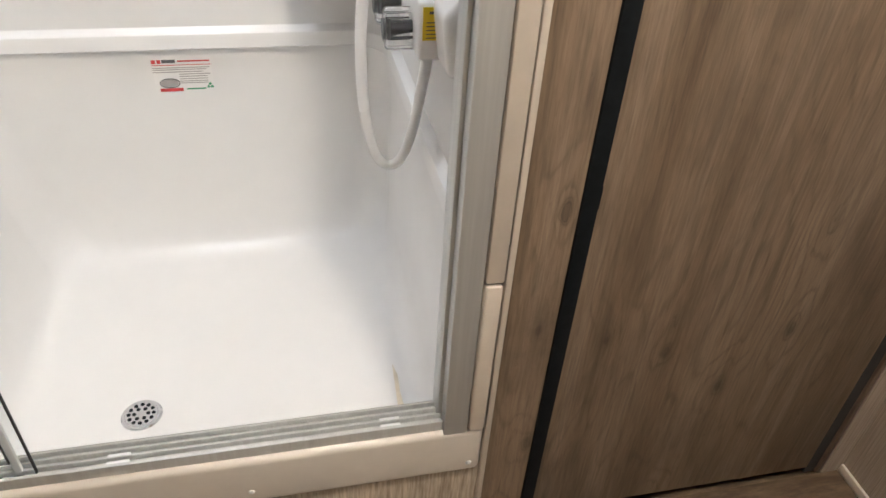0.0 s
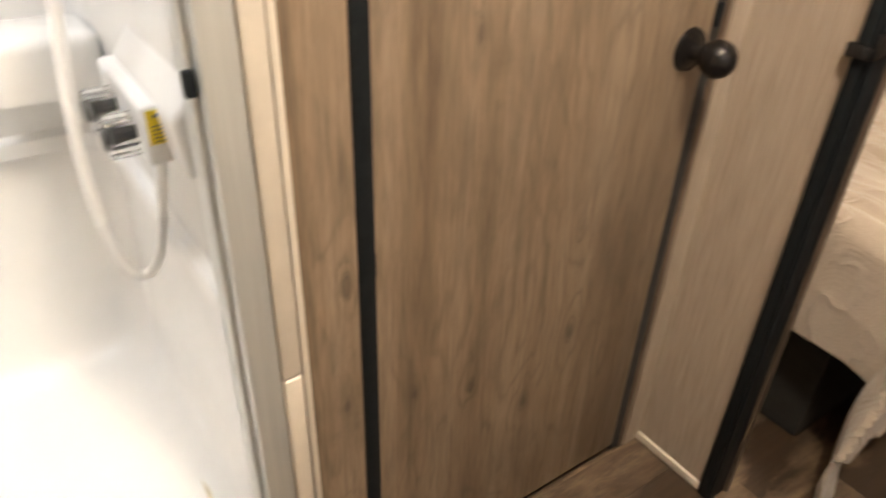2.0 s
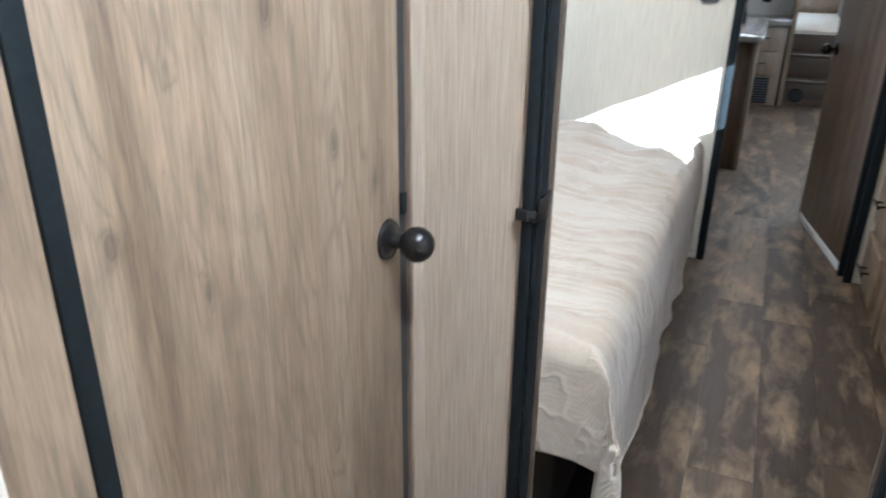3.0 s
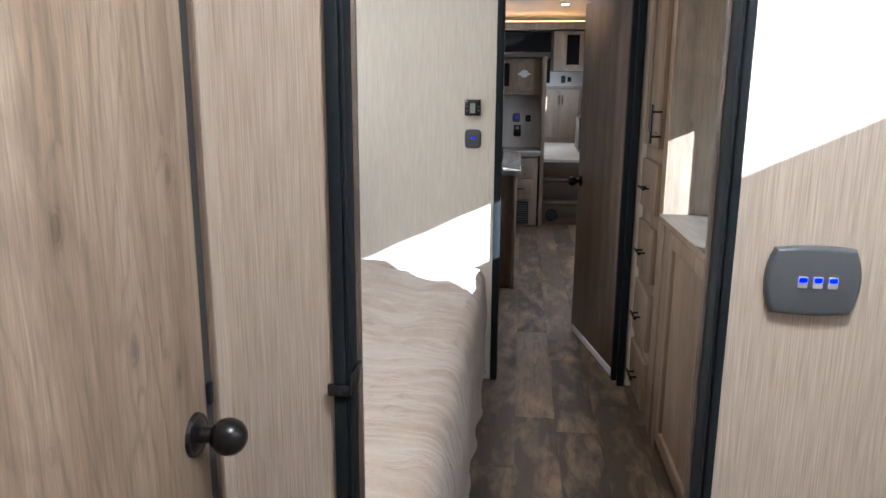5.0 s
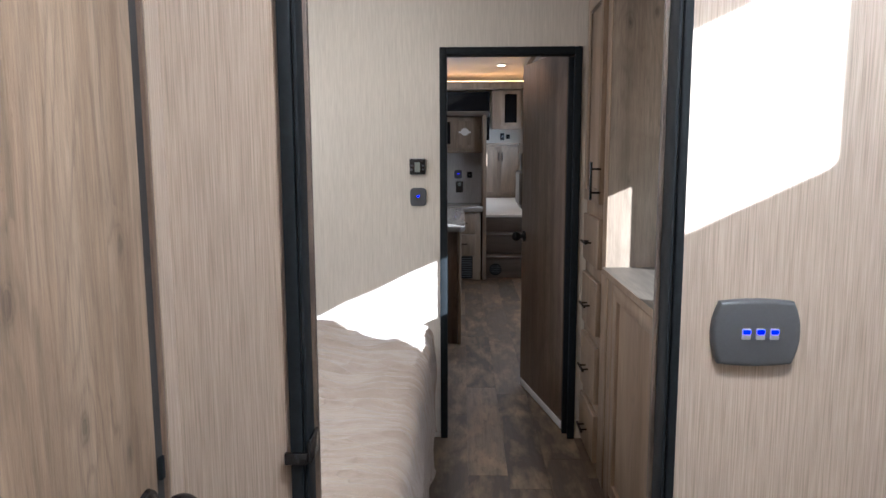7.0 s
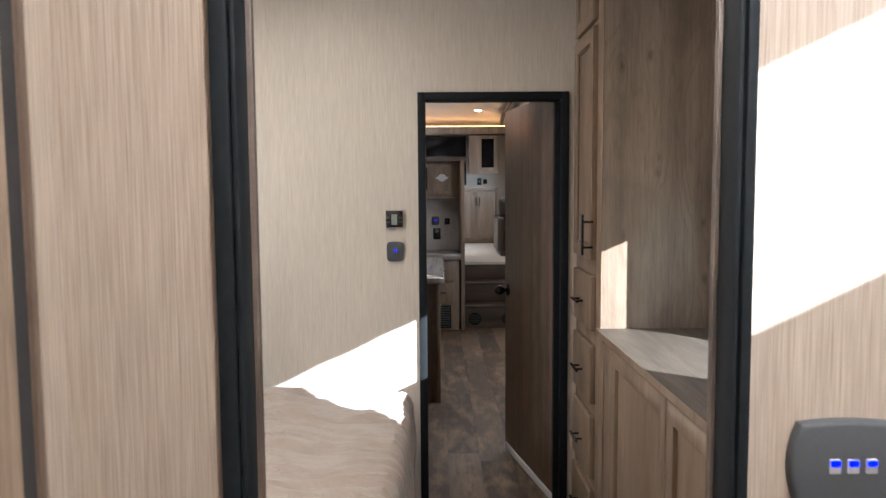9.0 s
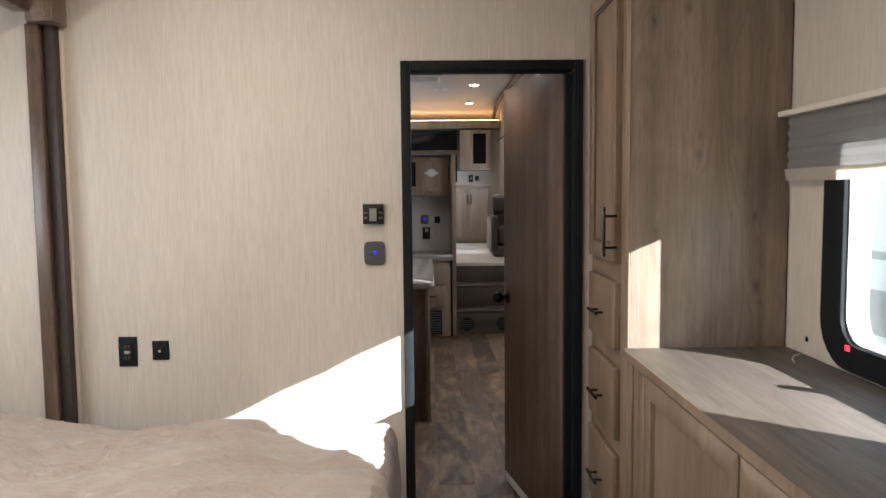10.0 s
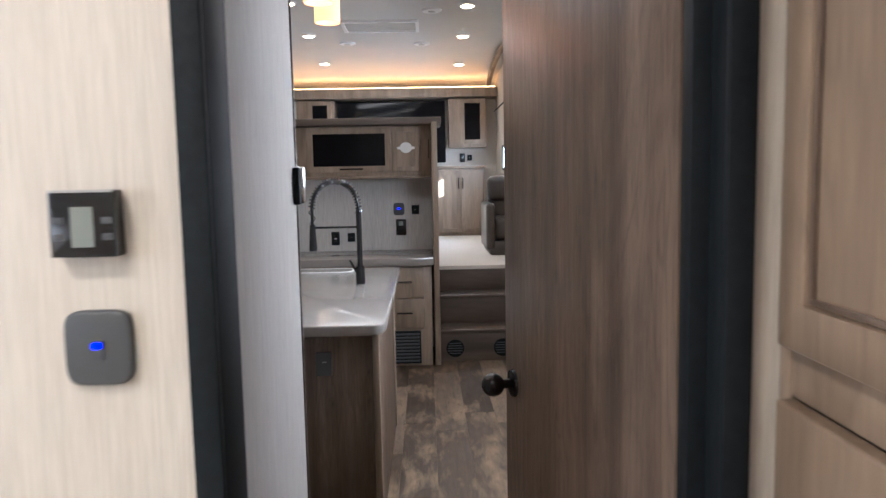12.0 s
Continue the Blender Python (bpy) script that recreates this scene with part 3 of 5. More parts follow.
# ---- windows ----
def rv_window(name, x0, x1, z0, z1, fw, label, rr=0.075):
    root = thing(name, ((x0 + x1) / 2, -0.31, z0), label, "window", kind="structure")
    inner = rounded(x0, x1, z0, z1, rr)
    outer = rounded(x0 - fw, x1 + fw, z0 - fw * 0.7, z1 + fw * 0.7, rr + 0.055)
    part("window_frame", ring(outer, inner, on_hull, 0.001, 0.014), BLACK, root, "rounded black window frame")
    part("inner_rim", ring(rounded(x0 - 0.012, x1 + 0.012, z0 - 0.012, z1 + 0.012, rr + 0.005), rounded(x0 + 0.004, x1 - 0.004, z0 + 0.004, z1 - 0.004, rr), on_hull, -0.062, -0.001), ALU, root, "pale metal rim")
    pane = part("pane", slab(rounded(x0 + 0.003, x1 - 0.003, z0 + 0.003, z1 - 0.003, rr), on_hull, -0.050, -0.045), WINDOWPANE, root)
    pane.visible_shadow = False
    return root


win = rv_window("window_1", 2.50, 3.31, 1.05, 1.63, 0.10, "rounded black-framed bedroom window over the dresser")
part("latch", boxes((2.93, 2.96, -0.352, -0.318, 1.05, 1.10), bev=0.004), BLACK, win, "black window latch")
part("reflector", boxes((3.262, 3.278, -0.298, -0.292, 1.035, 1.05), bev=0.002), RED, win, "small red light on the frame")
rv_window("window_3", 10.205, 11.855, 1.545, 1.795, 0.03, "long black-framed lounge window", 0.012)
rv_window("window_2", 0.955, 1.201, 1.711, 2.04, 0.05, "small black-framed bathroom window", 0.012)


def shade():
    root = thing("window_shade", (2.95, -0.28, 1.69), "grey cellular window shade with a cream rail and hem", "window shade")
    part("headrail", boxes((2.24, 3.62, -0.305, -0.262, 1.690, 1.707), bev=0.003), SHADECREAM, root, "cream headrail")
    bm = bmesh.new()
    for k in range(5):
        z = 1.689 - 0.033 * k
        pts = [(-0.291, z), (-0.286 + 0.002 * (k % 2), z - 0.0165), (-0.291, z - 0.033)]
        v = [[bm.verts.new((x, y, zz)) for x in (2.26, 2.7, 3.1, 3.60)] for y, zz in pts]
        for a, b in zip(v, v[1:]):
            for i in range(3):
                bm.faces.new((a[i], a[i + 1], b[i + 1], b[i]))
    bmesh.ops.solidify(bm, geom=list(bm.faces), thickness=0.003)
    part("pleats", bm, SHADE, root, "grey pleated fabric")
    bm = bmesh.new()
    n = 40
    rows = []
    for z in (1.530, 1.513, 1.493):
        rows.append([bm.verts.new((2.26 + 1.34 * i / n, -0.278 + 0.006 * math.sin(i * 0.9) * (1.530 - z) / 0.04, z + (0.0008 * math.sin(i * 0.55) if z < 1.5 else 0))) for i in range(n + 1)])
    for a, b in zip(rows, rows[1:]):
        for i in range(n):
            bm.faces.new((a[i], a[i + 1], b[i + 1], b[i]))
    bmesh.ops.solidify(bm, geom=list(bm.faces), thickness=0.008)
    part("hem", bm, SHADECREAM, root, "cream bottom hem")


shade()


# ---- outside ----
def trailer():
    root = thing("travel_trailer", (5.0, -5.5, -1.1), "white travel trailer parked outside", "trailer")
    part("body", slab(rounded(0.5, 11.0, -0.55, 2.1, 0.25), lambda u, v, d: (u, -4.6 + d, v), 0.0, -2.4, 0.03), RVWHITE, root)
    part("stripe", boxes((0.6, 10.9, -4.6, -4.592, 0.62, 0.72)), INKGREY, root, "grey stripe")
    part("stripe", boxes((0.6, 10.9, -4.6, -4.592, -0.3, 0.25)), INKGREY, root, "grey lower band")
    part("window", slab(rounded(6.2, 7.4, 0.95, 1.6, 0.1), lambda u, v, d: (u, -4.6 + d, v), 0.0, 0.012), BLACKGLOSS, root)
    part("decal", slab(rounded(5.9, 6.1, 0.74, 0.84, 0.03), lambda u, v, d: (u, -4.6 + d, v), 0.0, 0.008), YELLOW, root, "yellow decal")
    part("grab_rail", tube([(5.4, -4.58, 0.35), (5.4, -4.52, 0.4), (5.4, -4.52, 0.75), (5.36, -4.53, 0.8), (5.25, -4.58, 0.8)], 0.02), CHROME, root)
    for x in (5.0, 6.0):
        w = part("wheel", rod(bmesh.new(), (x, -4.75, -0.75), (x, -4.55, -0.75), 0.34, n=28), RUBBER, root)
        part("rim", rod(bmesh.new(), (x, -4.551, -0.75), (x, -4.53, -0.75), 0.18, n=20), ALU, w)


trailer()


# ---- shower ----
def shower():
    u0, u1, v0, v1, n = 0.06, 0.845, 1.290, 2.02, 8
    levels = [(2.03, 0.0), (0.724, 0.0), (0.7205, 0.003), (0.717, 0.010), (0.7135, 0.0155), (0.708, 0.0175), (0.686, 0.019), (0.6835, 0.017), (0.682, 0.006), (0.60, 0.007), (0.38, 0.011),
              (0.32, 0.014), (0.275, 0.019), (0.247, 0.027), (0.229, 0.038), (0.217, 0.052), (0.210, 0.075), (0.206, 0.12)]

    def outline(i, z):
        r = 0.07 + (i * 0.5 if z < 0.38 else 0)
        f = 0.012 + (i * 0.5 if z < 0.38 else 0)
        out = []
        ul = u0 - 0.10 * min(1, max(0, (z - 0.25) / 0.45))
        for cu, cv, a0, q in ((u1 - i - r, v1 - i - r, 0, r), (ul + i + r, v1 - i - r, 90, r), (ul + i + f, v0 + i + f, 180, f), (u1 - i - f, v0 + i + f, 270, f)):
            out += [(cu + q * math.cos(radians(a0 + 90 * k / n)), cv + q * math.sin(radians(a0 + 90 * k / n))) for k in range(n + 1)]
        return out

    bm = bmesh.new()
    rows = [[bm.verts.new((x, y, z)) for x, y in outline(i, z)] for z, i in levels]
    m = len(rows[0])
    for (z, _), a, b in zip(levels, rows, rows[1:]):
        for k in range(m):
            if z > 0.381 and 2 * (n + 1) <= k < 4 * n + 3 and not (k < 2 * (n + 1) or k == 4 * n + 3):
                continue
            j = (k + 1) % m
            bm.faces.new((a[k], b[k], b[j], a[j]))
    mid = bm.verts.new((0.45, 1.64, 0.202))
    for k in range(m):
        bm.faces.new((rows[-1][k], mid, rows[-1][(k + 1) % m]))
    bmesh.ops.recalc_face_normals(bm, faces=bm.faces)
    if sum(f.normal.z for f in bm.faces if f.calc_center_median().z < 0.21) < 0:
        bmesh.ops.reverse_faces(bm, faces=bm.faces)
    root = thing("shower_stall", (0.45, 1.65, BF), "white moulded fibreglass shower stall with a deep pan", "shower")
    part("surround", bm, SHOWER, root)
    part("pan_lip", boxes((-0.05, 0.8785, 1.236, 1.296, 0.272, 0.376), bev=0.012, seg=4), PANCAP, root, "off-white moulded front lip")
    part("corner_shelf", slab(rounded(0.665, 0.846, 1.862, 2.021, 0.035), flat_at(0.832), 0.0, 0.098, 0.02), SHOWER, root, "moulded shelf in the corner")
    bm = bmesh.new()
    rod(bm, (0.319, 1.498, 0.2035), (0.319, 1.498, 0.2075), 0.037, 0.033, n=40)
    rod(bm, (0.319, 1.498, 0.2075), (0.319, 1.498, 0.2090), 0.029, 0.028, n=40)
    drain = part("drain", bm, CHROME, root, "round chrome drain strainer")
    holes = [(0, 0)] + [(0.012 * math.cos(k * math.pi / 3), 0.012 * math.sin(k * math.pi / 3)) for k in range(6)] + \
            [(0.0215 * math.cos(k * math.pi / 6), 0.0215 * math.sin(k * math.pi / 6)) for k in range(12)]
    for hx, hy in holes[1:]:
        part("drain_hole", rod(bmesh.new(), (0.319 + hx, 1.498 + hy, 0.2088), (0.319 + hx, 1.498 + hy, 0.2096), 0.0036, n=10), BLACK, drain)
    # dirt streak and specks left in the pan
    part("stain", slab([(0.781, 1.37), (0.788, 1.40), (0.785, 1.46), (0.787, 1.50), (0.781, 1.53), (0.778, 1.47), (0.775, 1.41)], flat_at(0.2265), 0, 0.0006), STAIN, root, "brown dirt streak")
    # front skirt
    for a, b in ((-0.05, 0.239), (0.241, 0.886)):
        part("skirt_panel", boxes((a, b, 1.247, 1.262, BF, 0.274), bev=0.0015), PANEL, root, "streaked beige skirt panel")
    for sx, sz in ((0.523, 0.303), (0.858, 0.296), (0.204, 0.303), (0.02, 0.303)):
        part("screw", ball(bmesh.new(), (sx, 1.237, sz), 0.0055, (1, 0.6, 1), 10, 8), WHITEPL, root, "white screw cap")


shower()


def shower_door():
    root = thing("shower_door", (0.45, 1.28, 0.376), "sliding glass shower door in a satin aluminium frame, pushed open", "shower door")
    bm = boxes((0.05, 0.813, 1.2495, 1.2875, 0.377, 0.384), bev=0.001)
    for y in (1.2495, 1.2615, 1.2735, 1.2855):
        box(bm, 0.05, 0.813, y, y + 0.002, 0.384, 0.394, bev=0.0006)
    box(bm, 0.05, 0.813, 1.2455, 1.2493, 0.370, 0.395, bev=0.0008)
    part("bottom_track", bm, ALU, root)
    for cx in (0.335, 0.72):
        for y in (1.2555, 1.2675):
            part("track_clip", boxes((cx, cx + 0.03, y - 0.0035, y + 0.0035, 0.3845, 0.390)), WHITEPL, root, "white track clip")
    bm = boxes((0.8135, 0.851, 1.238, 1.262, 0.368, 1.95), bev=0.003)
    box(bm, 0.808, 0.851, 1.2625, 1.300, 0.376, 1.95, bev=0.003)
    part("side_jamb", bm, ALU, root, "satin aluminium jamb")
    part("bumper", boxes((0.801, 0.812, 1.252, 1.262, 1.035, 1.06), bev=0.001), BLACK, root, "black bumper")
    part("side_jamb", boxes((0.05, 0.085, 1.24, 1.33, 0.376, 1.95), bev=0.003), ALU, root)
    part("top_track", boxes((0.05, 0.851, 1.24, 1.33, 1.951, 2.0), bev=0.003), ALU, root)
    for a, b, y in ((0.09, 0.246, 1.2565), (0.09, 0.206, 1.2805)):
        g = part("glass_panel", boxes((a, b, y - 0.0025, y + 0.0025, 0.390, 1.94)), GLASS, root)
        part("edge", boxes((b + 0.0002, b + 0.0016, y - 0.0025, y + 0.0025, 0.390, 1.94)), RUBBER, g, "thin dark glass edge")
        part("edge", boxes((a, b, y - 0.0030, y + 0.0030, 0.3875, 0.3898)), RUBBER, g, "thin dark glass edge")
        part("seal", boxes((b - 0.027, b - 0.017, y + 0.004, y + 0.011, 0.392, 1.94), bev=0.002), WHITEPL, g, "pale plastic seal strip")
        g.visible_shadow = False


shower_door()


def smooth_path(pts, k=8):
    """A soft curve through the points."""
    p = [Vector(q) for q in pts]
    p = [2 * p[0] - p[1]] + p + [2 * p[-1] - p[-2]]
    out = []
    for a, b, c, d in zip(p, p[1:], p[2:], p[3:]):
        for i in range(k):
            t = i / k
            out.append(0.5 * ((2 * b) + (c - a) * t + (2 * a - 5 * b + 4 * c - d) * t * t + (3 * b - a - 3 * c + d) * t ** 3))
    return out + [p[-2]]


def shower_valve():
    root = thing("shower_valve", (0.83, 1.55, 0.90), "white shower valve with two clear fluted knobs and a looped hose", "shower valve")
    vs = [(0.846, 1.385, 0.875), (0.846, 1.67, 0.875), (0.846, 1.385, 0.995), (0.846, 1.67, 0.995), (0.824, 1.395, 0.880), (0.824, 1.66, 0.880), (0.814, 1.395, 0.955), (0.814, 1.66, 0.955)]
    bm = bmesh.new()
    q = [bm.verts.new(p) for p in vs]
    for f in ((0, 1, 5, 4), (4, 5, 7, 6), (0, 4, 6, 2), (1, 3, 7, 5), (2, 6, 7, 3)):
        bm.faces.new([q[k] for k in f])
    bmesh.ops.recalc_face_normals(bm, faces=bm.faces)
    bmesh.ops.bevel(bm, geom=list(bm.edges), offset=0.008, segments=3, affect="EDGES", profile=0.5)
    part("mount", bm, SHOWER, root)
    part("body", boxes((0.797, 0.8445, 1.452, 1.66, 0.879, 0.957), bev=0.006, seg=3), WHITEPL, root)
    for ky, kz in ((1.505, 0.905), (1.597, 0.908)):
        loop = []
        for k in range(60):
            a = 2 * math.pi * k / 60
            rr = 0.0265 + 0.002 * math.cos(12 * a)
            loop.append((rr * math.cos(a), rr * math.sin(a)))
        knob = part("knob", slab(loop, lambda u, v, d: (0.800 - d, ky + u, kz + v), 0.0, 0.040, 0.004), ACRYLIC, root, "clear fluted acrylic knob")
        part("stem", rod(bmesh.new(), (0.7995, ky, kz), (0.768, ky, kz), 0.008, 0.012, 14), GREYPL, knob)
        part("knob_cap", rod(bmesh.new(), (0.7595, ky, kz), (0.7575, ky, kz), 0.014, n=20), GREYPL, knob)
    lab = part("warning_label", boxes((0.802, 0.834, 1.4503, 1.4518, 0.908, 0.951)), YELLOW, root, "yellow warning label")
    for k in range(5):
        part("print_line", boxes((0.8065, 0.8305 - 0.005 * (k % 2), 1.4496, 1.4502, 0.911 + 0.005 * k, 0.9122 + 0.005 * k)), INK, lab)
    part("print_line", boxes((0.810, 0.824, 1.4496, 1.4502, 0.9425, 0.9460)), INK, lab)
    path = smooth_path([(0.772, 1.60, 1.25), (0.757, 1.585, 1.08), (0.742, 1.575, 0.95), (0.736, 1.575, 0.84), (0.742, 1.58, 0.74), (0.757, 1.58, 0.672), (0.778, 1.58, 0.648),
                        (0.799, 1.57, 0.668), (0.815, 1.56, 0.73), (0.824, 1.55, 0.80), (0.827, 1.54, 0.84), (0.826, 1.53, 0.880)])
    part("hose", tube(path, 0.0085, 12), WHITEPL, root, "white plastic hose loop")
    part("hose_nut", rod(bmesh.new(), (0.8265, 1.54, 0.848), (0.826, 1.53, 0.8785), 0.011, 0.013, 14), WHITEPL, root)


shower_valve()


def care_sticker():
    w = lambda u, v, d: (0.366 + u, 2.0135 - d, 0.592 + v)
    root = solid("care_sticker", slab(rounded(0, 0.114, 0, 0.070, 0.002), w, 0.0, 0.0004), LABELWHITE, "white printed care label stuck on the shower wall", "sticker", at=(0.366, 2.013, 0.592))
    def bar(u0, u1, v0, v1, m):
        part("print_bar", slab([(u0, v0), (u1, v0), (u1, v1), (u0, v1)], w, 0.0004, 0.0009), m, root)
    bar(0.0, 0.008, 0.060, 0.068, INKRED)
    bar(0.011, 0.018, 0.060, 0.068, INKRED)
    bar(0.020, 0.046, 0.061, 0.068, INK)
    bar(0.050, 0.112, 0.063, 0.066, INKRED)
    bar(0.0, 0.114, 0.056, 0.0572, INKRED)
    for k, z in enumerate((0.050, 0.046, 0.041, 0.036, 0.031)):
        bar(0.0 if k < 3 else 0.05, 0.110 - 0.006 * (k % 3), z, z + 0.0018, INKGREY)
    for z in (0.026, 0.021, 0.017):
        bar(0.050, 0.104, z, z + 0.0016, INKGREY)
    bar(0.008, 0.053, 0.0, 0.007, INKRED)
    bar(0.060, 0.098, 0.003, 0.006, INKGREEN)
    part("seal", slab([(0.029 + 0.017 * math.cos(a * 0.2618), 0.018 + 0.0085 * math.sin(a * 0.2618)) for a in range(24)], w, 0.0004, 0.0011), INKGREY, root, "oval grey seal")
    part("seal_ring", ring([(0.029 + 0.020 * math.cos(a * 0.2618), 0.018 + 0.0105 * math.sin(a * 0.2618)) for a in range(24)],
                           [(0.029 + 0.018 * math.cos(a * 0.2618), 0.018 + 0.009 * math.sin(a * 0.2618)) for a in range(24)], w, 0.0004, 0.0010), INK, root)
    for k in range(3):
        a = radians(90 + 120 * k)
        c = (0.107 + 0.0045 * math.cos(a), 0.010 + 0.0045 * math.sin(a))
        part("recycling_arrow", slab([(c[0] + 0.0038 * math.cos(a + b), c[1] + 0.0038 * math.sin(a + b)) for b in (0, 1.9, 3.14, 4.4)], w, 0.0004, 0.0009), INKGREEN, root)


care_sticker()

# trim between shower and closet
trim1 = thing("trim_shower", (0.866, 1.25, BF), "cream plastic corner trim in two lengths beside the shower", "trim", kind="structure")
part("lower_length", boxes((0.8515, 0.8765, 1.232, 1.258, 0.378, 0.668), bev=0.005, seg=3), CAPWHITE, trim1)
part("upper_length", boxes((0.8515, 0.8765, 1.232, 1.258, 0.672, 2.02), bev=0.003), CAPWHITE, trim1)
part("edge_bead", boxes((0.879, 0.889, 1.236, 1.2475, BF, 2.02), bev=0.003), CAPWHITE, trim1)

# ---- linen closet ----
structure("wall_closet_front", boxes((0.8895, 0.966, 1.247, 1.275, BF, 2.06)), CLOSET, "brown knotty wood-look panel beside the closet door")
structure("wall_closet_header", boxes((0.8895, 1.652, 1.247, 1.275, 2.061, CZ)), CLOSET, "brown wood-look panel over the closet door")
structure("wall_shower_header", boxes((-0.05, 0.889, 1.247, 1.275, 2.03, CZ)), CLOSET, "brown wood-look panel over the shower")
structure("wall_shower_side", boxes((-0.75, -0.051, 1.247, 1.275, BF, CZ)), CLOSET, "brown wood-look panel behind the shower")
structure("trim_closet_jamb", boxes((1.596, 1.607, 1.2475, 1.275, BF, 2.06), bev=0.002), DOORWOOD, "brown wood-look closet door jamb", "trim")
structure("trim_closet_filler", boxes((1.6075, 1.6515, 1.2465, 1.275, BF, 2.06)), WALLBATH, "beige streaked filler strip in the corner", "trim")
# black sheet puts the closet's inner shade into its colour
structure("wall_closet_shade", boxes((0.87, 1.652, 1.30, 1.33, BF, CZ)), BLACK, "black sheet for the shade inside the closet", "wall")
# dark strip painted in for the shaded gap at the door edge
structure("trim_closet_gap_shade", boxes((1.5715, 1.5955, 1.2535, 1.28, BF, 2.06)), RUBBER, "dark strip for the shaded gap beside the closet door", "trim")
structure("trim_closet_hinge", boxes((0.967, 0.9895, 1.243, 1.262, BF + 0.005, 2.06), bev=0.002), BLACK, "black full-height hinge strip of the closet door", "trim")


def round_knob(parent, at, way, label="black round knob"):
    """A knob on a round rose; way: the unit vector out of the leaf."""
    a, w = Vector(at), Vector(way)
    bm = rod(bmesh.new(), a, a + w * 0.006, 0.033, 0.031, 28)
    rod(bm, a + w * 0.006, a + w * 0.010, 0.026, 0.018, 28)
    rose = part("rose", bm, BRONZE, parent, label)
    part("neck", rod(bmesh.new(), a + w * 0.009, a + w * 0.032, 0.012, 0.011, 18), BRONZE, rose)
    q = ball(bmesh.new(), a + w * 0.051, 0.0275)
    part("ball", q, BRONZE, rose)


closet = thing("closet_door", (1.29, 1.26, BF), "brown knotty wood-look linen closet door, shut", "door")
part("leaf", boxes((0.991, 1.571, 1.2515, 1.276, BF + 0.018, 2.055), bev=0.002), CLOSET, closet)
round_knob(closet, (1.528, 1.2515, 0.967), (0, -1, 0))
part("latch", boxes((1.569, 1.5805, 1.243, 1.25, 0.995, 1.03), bev=0.002), BLACK, closet, "small black latch")
part("hinge_leaf", boxes((0.988, 0.9925, 1.2465, 1.2515, 0.765, 0.80), bev=0.002), BLACK, closet, "black hinge leaf")


# ---- wall plates ----
def triple_switch():
    root = thing("switch_plate", (1.652, 0.372, 1.2), "dark grey bathroom switch plate with three blue-lit rockers", "light switch")
    def bulged(u0, u1, v0, v1, b):
        out = []
        for (ax, ay, bx, by, nx, ny) in ((u0, v0, u1, v0, 0, -1), (u1, v0, u1, v1, 1, 0), (u1, v1, u0, v1, 0, 1), (u0, v1, u0, v0, -1, 0)):
            for k in range(8):
                f = k / 8
                s = b * (1 - (2 * f - 1) ** 2) * (0.35 if ny else 1.0)
                out.append((ax + (bx - ax) * f + nx * s, ay + (by - ay) * f + ny * s))
        return out
    plate = part("plate", slab(bulged(0.320, 0.428, 1.152, 1.246, 0.011), on_w1, 0.0, 0.014, 0.006), GREYPL, root)
    for k in range(3):
        y = 0.349 + 0.0205 * k
        part("rocker", slab(rounded(y - 0.0065, y + 0.0065, 1.190, 1.207, 0.002), on_w1, 0.0135, 0.0160, 0.001), INKGREY, root)
        part("indicator", slab(rounded(y - 0.0055, y + 0.0055, 1.1985, 1.2055, 0.002), on_w1, 0.0155, 0.0168), BLUE, root, "blue light")
    return root


triple_switch()


def single_switch(at, y, z, s, name="switch_plate", label="dark grey rounded switch plate with one blue-lit rocker", lit=1):
    root = thing(name, at(y, z, 0), label, "light switch")
    loop = []
    for k in range(48):
        a = 2 * math.pi * k / 48
        c, q = math.cos(a), math.sin(a)
        loop.append((y + s * math.copysign(abs(c) ** 0.42, c), z + s * 1.14 * math.copysign(abs(q) ** 0.42, q)))
    part("plate", slab(loop, at, 0.0, 0.012, 0.004), GREYPL, root)
    for k in range(lit):
        yy = y + (k - (lit - 1) / 2) * 0.016
        part("rocker", slab(rounded(yy - 0.007, yy + 0.007, z - 0.014, z + 0.010, 0.002), at, 0.0115, 0.0142), GREYPL, root)
        part("indicator", slab(rounded(yy - 0.0055, yy + 0.0055, z + 0.0, z + 0.008, 0.002), at, 0.0140, 0.0150), BLUE, root, "blue light")
    return root


single_switch(on_w2, 1.026, 1.243, 0.040)


def thermostat():
    root = thing("thermostat", (4.12, 1.028, 1.393), "black wall thermostat with a grey display", "thermostat")
    part("case", slab(rounded(0.990, 1.067, 1.354, 1.432, 0.003), on_w2, 0.0, 0.024, 0.003), BLACKGLOSS, root)
    part("display", slab(rounded(1.0155, 1.0415, 1.366, 1.413, 0.001), on_w2, 0.0236, 0.0246), LCD, root, "grey display")
    for y, z in ((1.000, 1.397), (1.000, 1.378), (1.056, 1.397), (1.056, 1.378)):
        part("button", slab(rounded(y - 0.006, y + 0.006, z - 0.004, z + 0.004, 0.002), on_w2, 0.0236, 0.0252, 0.0005), GREYPL, root)
    part("top_lip", slab(rounded(0.992, 1.065, 1.4295, 1.4325, 0.001), on_w2, 0.01, 0.026), INKGREY, root)


thermostat()


